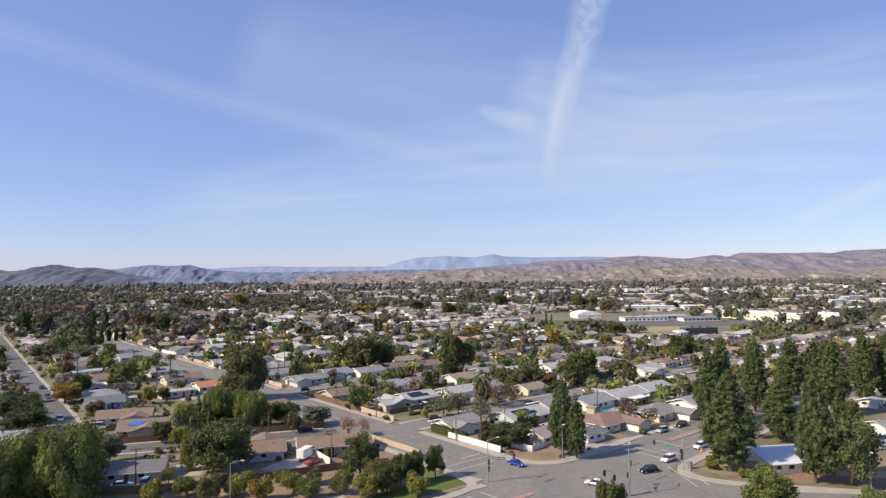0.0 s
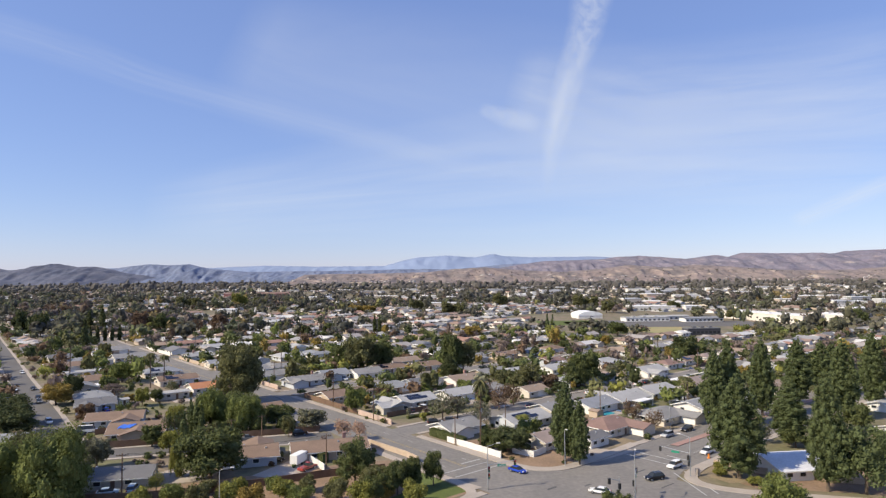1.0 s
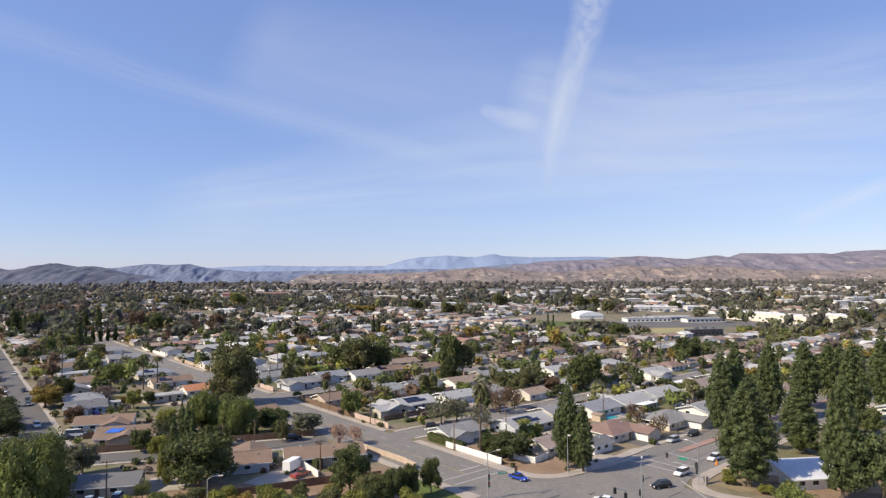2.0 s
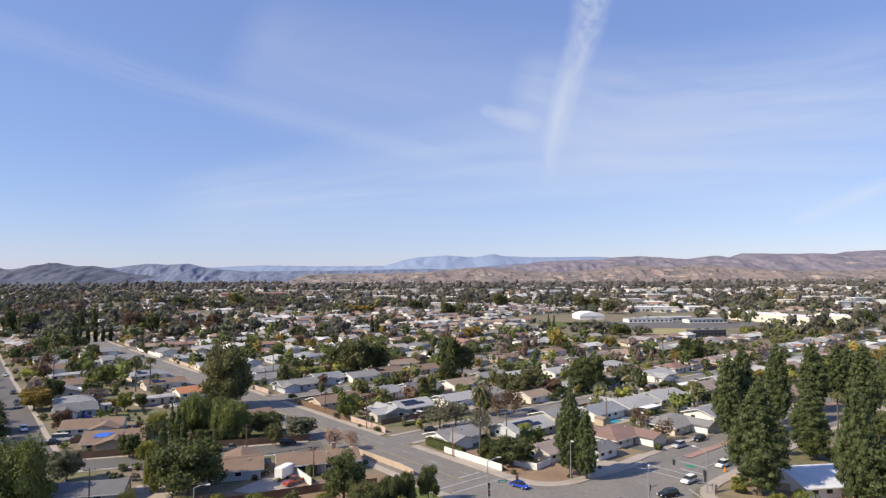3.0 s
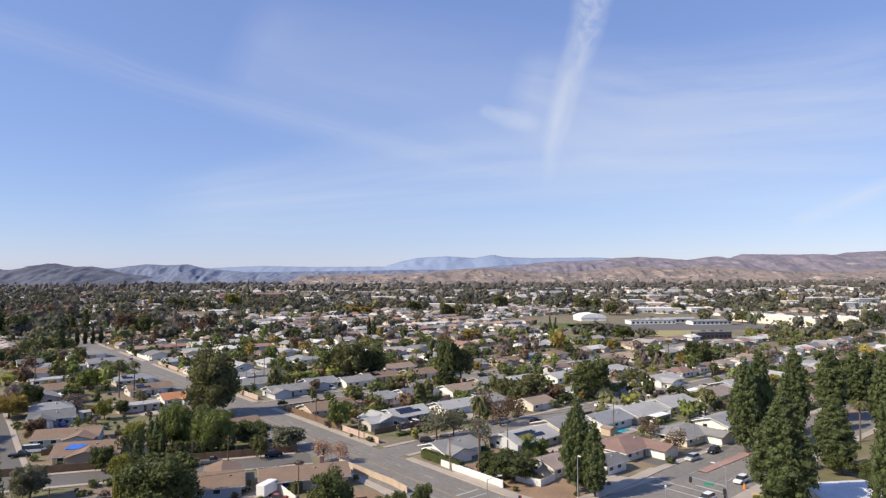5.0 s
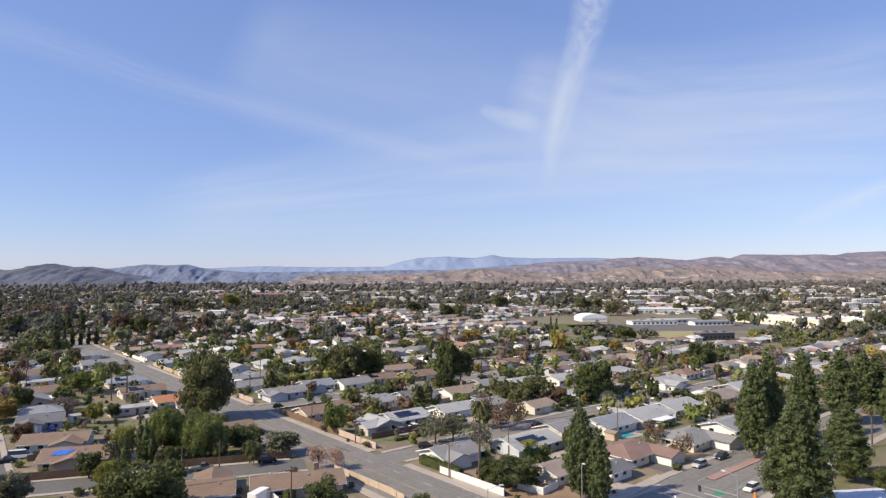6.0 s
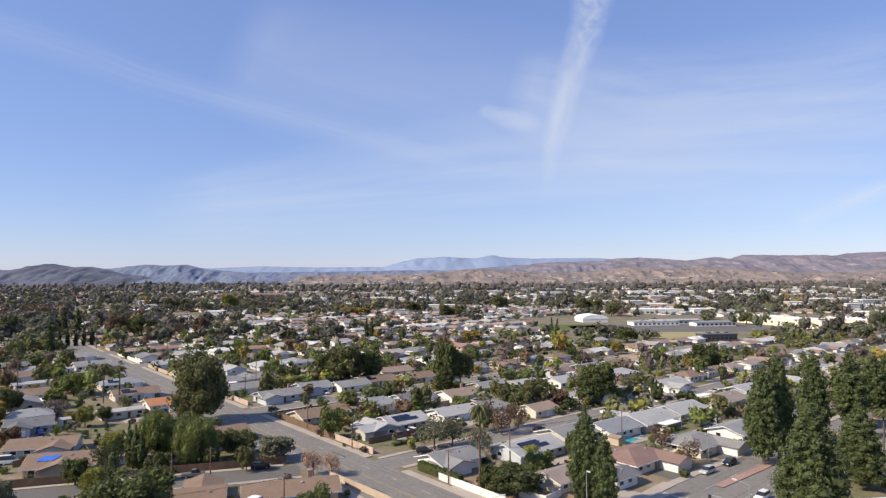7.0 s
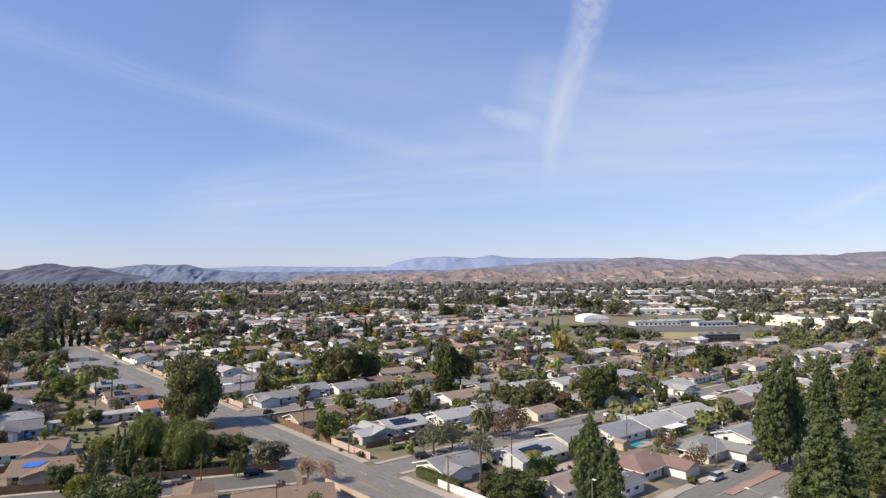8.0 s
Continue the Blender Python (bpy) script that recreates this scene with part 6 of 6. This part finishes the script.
for i, (hx, hy, hr) in enumerate(HOUSES[:MANUAL + near_count]):
    if hy < 205 or i % 3 == 2:
        continue
    s = rf_.choice((-1, 1))
    p = [Vector((hx, hy)) + V * s * (hr + 3.5) + U * t for t in (-8.5, 8.5)]
    p.append(p[1] - V * s * rf_.uniform(5, 9))
    if any(on_road(q.x, q.y, 1.5) or any((q.x - a) ** 2 + (q.y - b) ** 2 < (c * 0.75) ** 2 for a, b, c in HOUSES) for q in p):
        continue
    if rf_.random() < 0.5:
        wall_run("fence", "weathered brown board fence between back yards", [tuple(q) for q in p], 1.7, M_WOOD, None, 0.1, 4.2, "fence")
    else:
        wall_run("garden_wall", "pale block wall between back yards", [tuple(q) for q in p], 1.6, M_BLOCK, rf_.choice((TANW, WHT, PNK)), 0.2, 6.0)


# ---- hedges, pools, sheds, tarp ----
def hedge(pts, w, h, label):
    pts = [Vector(p) for p in pts]
    rh, q, nn = np.random.RandomState(4), [], []
    bm = bmesh.new()
    for a, b in zip(pts[:-1], pts[1:]):
        d = (b - a).normalized()
        nrm = Vector((-d.y, d.x))
        for _ in range(int((b - a).length * 70)):
            c, s, z = a.lerp(b, rh.uniform()), rh.uniform(-1, 1), rh.uniform(0, 1)
            if rh.uniform() < 0.5:
                s, nv = math.copysign(1, s), (nrm.x * math.copysign(1, s), nrm.y * math.copysign(1, s), 0.2)
            else:
                z, nv = 1, (0, 0, 1)
            c = c + nrm * s * w / 2
            q.append((c.x, c.y, z * h))
            nn.append(nv)
        m = Matrix.Translation(((a.x + b.x) / 2, (a.y + b.y) / 2, 0)) @ Matrix.Rotation(math.atan2(d.y, d.x), 4, "Z")
        box(bm, -(b - a).length / 2, (b - a).length / 2, -w * 0.44, w * 0.44, 0, h * 0.94, m)
    hd = thing("hedge", label, "hedge", Matrix.Identity(4))
    part("core", bm, M_LEAF, hd, color=GREENS["dark"])
    v = leaf_quads(rh, np.array(q), np.array(nn), 0.16, 0.5)
    part_mesh("foliage", mesh_of("foliage", v.tolist(), np.arange(len(v)).reshape(-1, 4).tolist(), [M_LEAF]), hd, color=GREENS["deep"])


hedge([town(4.6, 33.5), town(4.6, 49)], 1.6, 2.2, "tall clipped green hedge beside a white house")
hedge([town(12, 71), town(30, 71)], 1.2, 0.8, "low clipped hedge before a grey house")
hedge([(-36, 176.5), (-30, 170)], 1.8, 2.4, "bushy green hedge along a white wall")
for x, y, w, l in ((55.5, 224.5, 4, 8), (-146, 277, 4, 7), (110, 262, 4, 8)):
    pl = thing("swimming_pool", "turquoise swimming pool with a pale rim", "pool", pose(x, y, 0, 0, 0, ANG))
    part_mesh("rim", box_mesh("rim", M_CONCRETE, -l / 2 - 0.8, l / 2 + 0.8, -w / 2 - 0.8, w / 2 + 0.8, 0.0, 0.1), pl)
    part_mesh("water", box_mesh("water", M_POOL, -l / 2, l / 2, -w / 2, w / 2, 0.02, 0.13), pl)


def shed(x, y, ang, L, W, roof, wall, label):
    s = thing("shed", label, "shed", pose(x, y, 0, 0, 0, ang))
    part_mesh("wall", mesh_of("wall", *gable_wall(L, W, 2.1, W / 2 * 0.3), [M_WALL]), s, color=wall)
    part_mesh("roof", mesh_of("roof", *gable_roof(L, W, 2.1, W / 2 * 0.3, 0.25, 0.1), [M_ROOF]), s, color=roof)
    part_mesh("door", DOOR, s, pose(0, -W / 2 - 0.03, 0) @ Matrix.Diagonal((0.9, 1, 0.9, 1)))


shed(-87.6, 212.5, A, 6, 5, TAN, SAND, "small tan-roofed garden pavilion")
shed(-82, 205, 17, 6, 4, REDB, WHITE, "white garden shed behind a fence")
shed(-31, 245, A, 3.5, 3, LIGHT, WHITE, "small white garden shed")
rq = random.Random(31)
for hx, hy, hr in HOUSES[:MANUAL + near_count]:
    a, d = rq.uniform(0, 6.28), hr + rq.uniform(3.5, 6)
    x, y = hx + math.cos(a) * d, hy + math.sin(a) * d
    if hy > 215 and rq.random() < 0.6 and not on_road(x, y, 3) and not any((x - qx) ** 2 + (y - qy) ** 2 < (qr + 2) ** 2 for qx, qy, qr in HOUSES) and all((x - px) ** 2 + (y - py) ** 2 > 25 for px, py in CAR_AT):
        shed(x, y, A + rq.choice((0, 90)), rq.uniform(3, 5), rq.uniform(2.4, 3.4), rq.choice((LIGHT, GREY, TAN, REDB)), rq.choice((WHITE, CREAM, SAND)), "small garden shed behind a house")
# the blue sheet on the brown roof
slope_ = 0.3
ts = bmesh.new()
bmesh.ops.create_grid(ts, x_segments=10, y_segments=6, size=0.5)
for v in ts.verts:
    px, py = -3.0 + v.co.x * 3.8 + v.co.y * 1.3 + 0.5 * noise.noise(Vector((v.co.y * 5, v.co.x * 3, 1))), -2.7 + v.co.y * 2.1 + 0.5 * noise.noise(Vector((v.co.x * 5, v.co.y * 3, 4)))
    v.co = (px, py, 2.5 + 6 * slope_ * (1 - abs(py) / 6) + 0.32 + 0.1 * noise.noise(Vector((px * 2, py * 2, 0))))
tarp = thing("tarpaulin", "crumpled bright blue tarpaulin lying on a roof", "tarpaulin", TARP_HOUSE.matrix_basis.copy())
part("sheet", ts, M_TARP, tarp)


# ---- patios, small lawns and yard clutter ----
ry = random.Random(41)
M_PATIO = material("patio_slabs", (0.40, 0.34, 0.29), 0.9, 0.4, 0.2, 0.2)
CLUTTER = []
for w, d, h in ((0.9, 0.9, 0.75), (1.6, 0.7, 0.45), (0.6, 0.6, 1.0), (2.2, 0.8, 0.9), (1.2, 1.2, 0.5)):
    bm = box(bmesh.new(), -w / 2, w / 2, -d / 2, d / 2, h * 0.55, h)
    for sx in (-1, 1):
        for sy in (-1, 1):
            box(bm, sx * w * 0.42 - 0.05, sx * w * 0.42 + 0.05, sy * d * 0.4 - 0.05, sy * d * 0.4 + 0.05, 0, h * 0.55)
    me = bpy.data.meshes.new("garden_table")
    bm.to_mesh(me)
    bm.free()
    me.materials.append(M_WALL)
    CLUTTER.append(me)
for i, (hx, hy, hr) in enumerate(HOUSES[:MANUAL + near_count]):
    if hy < 205:
        continue
    for s in (-1, 1):
        c = Vector((hx, hy)) + V * s * (hr * 0.72 + 3.2) + U * ry.uniform(-3, 3)
        if on_road(c.x, c.y, 2.5) or any((c.x - a) ** 2 + (c.y - b) ** 2 < (r * 0.75) ** 2 for a, b, r in HOUSES):
            continue
        L, W = ry.uniform(3, 6.5), ry.uniform(2, 3.2)
        green = ry.random()
        m, lab, cat = ((M_LAWN, "small green back lawn", "grass") if green < 0.3 else (M_DRYLAWN, "small straw-dry lawn", "grass") if green < 0.5 else (M_PATIO, "pale slab patio behind a house", "pavement"))
        patch("lawn" if green < 0.5 else "patio", [tuple(c + U * a + V * b) for a, b in ((-L, -W), (L * ry.uniform(0.7, 1), -W), (L, W), (-L, W * ry.uniform(0.7, 1)))], 0.042 + 0.004 * (i % 3), m, lab, cat)
        q = c + U * ry.uniform(-L, L) * 0.8 + V * ry.uniform(-W, W) * 0.8
        g = new("garden_table", ry.choice(CLUTTER))
        g.matrix_basis = pose(q.x, q.y, 0.05, 0, 0, ry.uniform(0, 180))
        g.color = (*ry.choice(((0.7, 0.7, 0.68), (0.15, 0.12, 0.1), (0.3, 0.25, 0.2), (0.12, 0.2, 0.35), (0.55, 0.5, 0.42))), 1)
        tagged(g, "low garden table standing on a patio", "table", "garden tables")
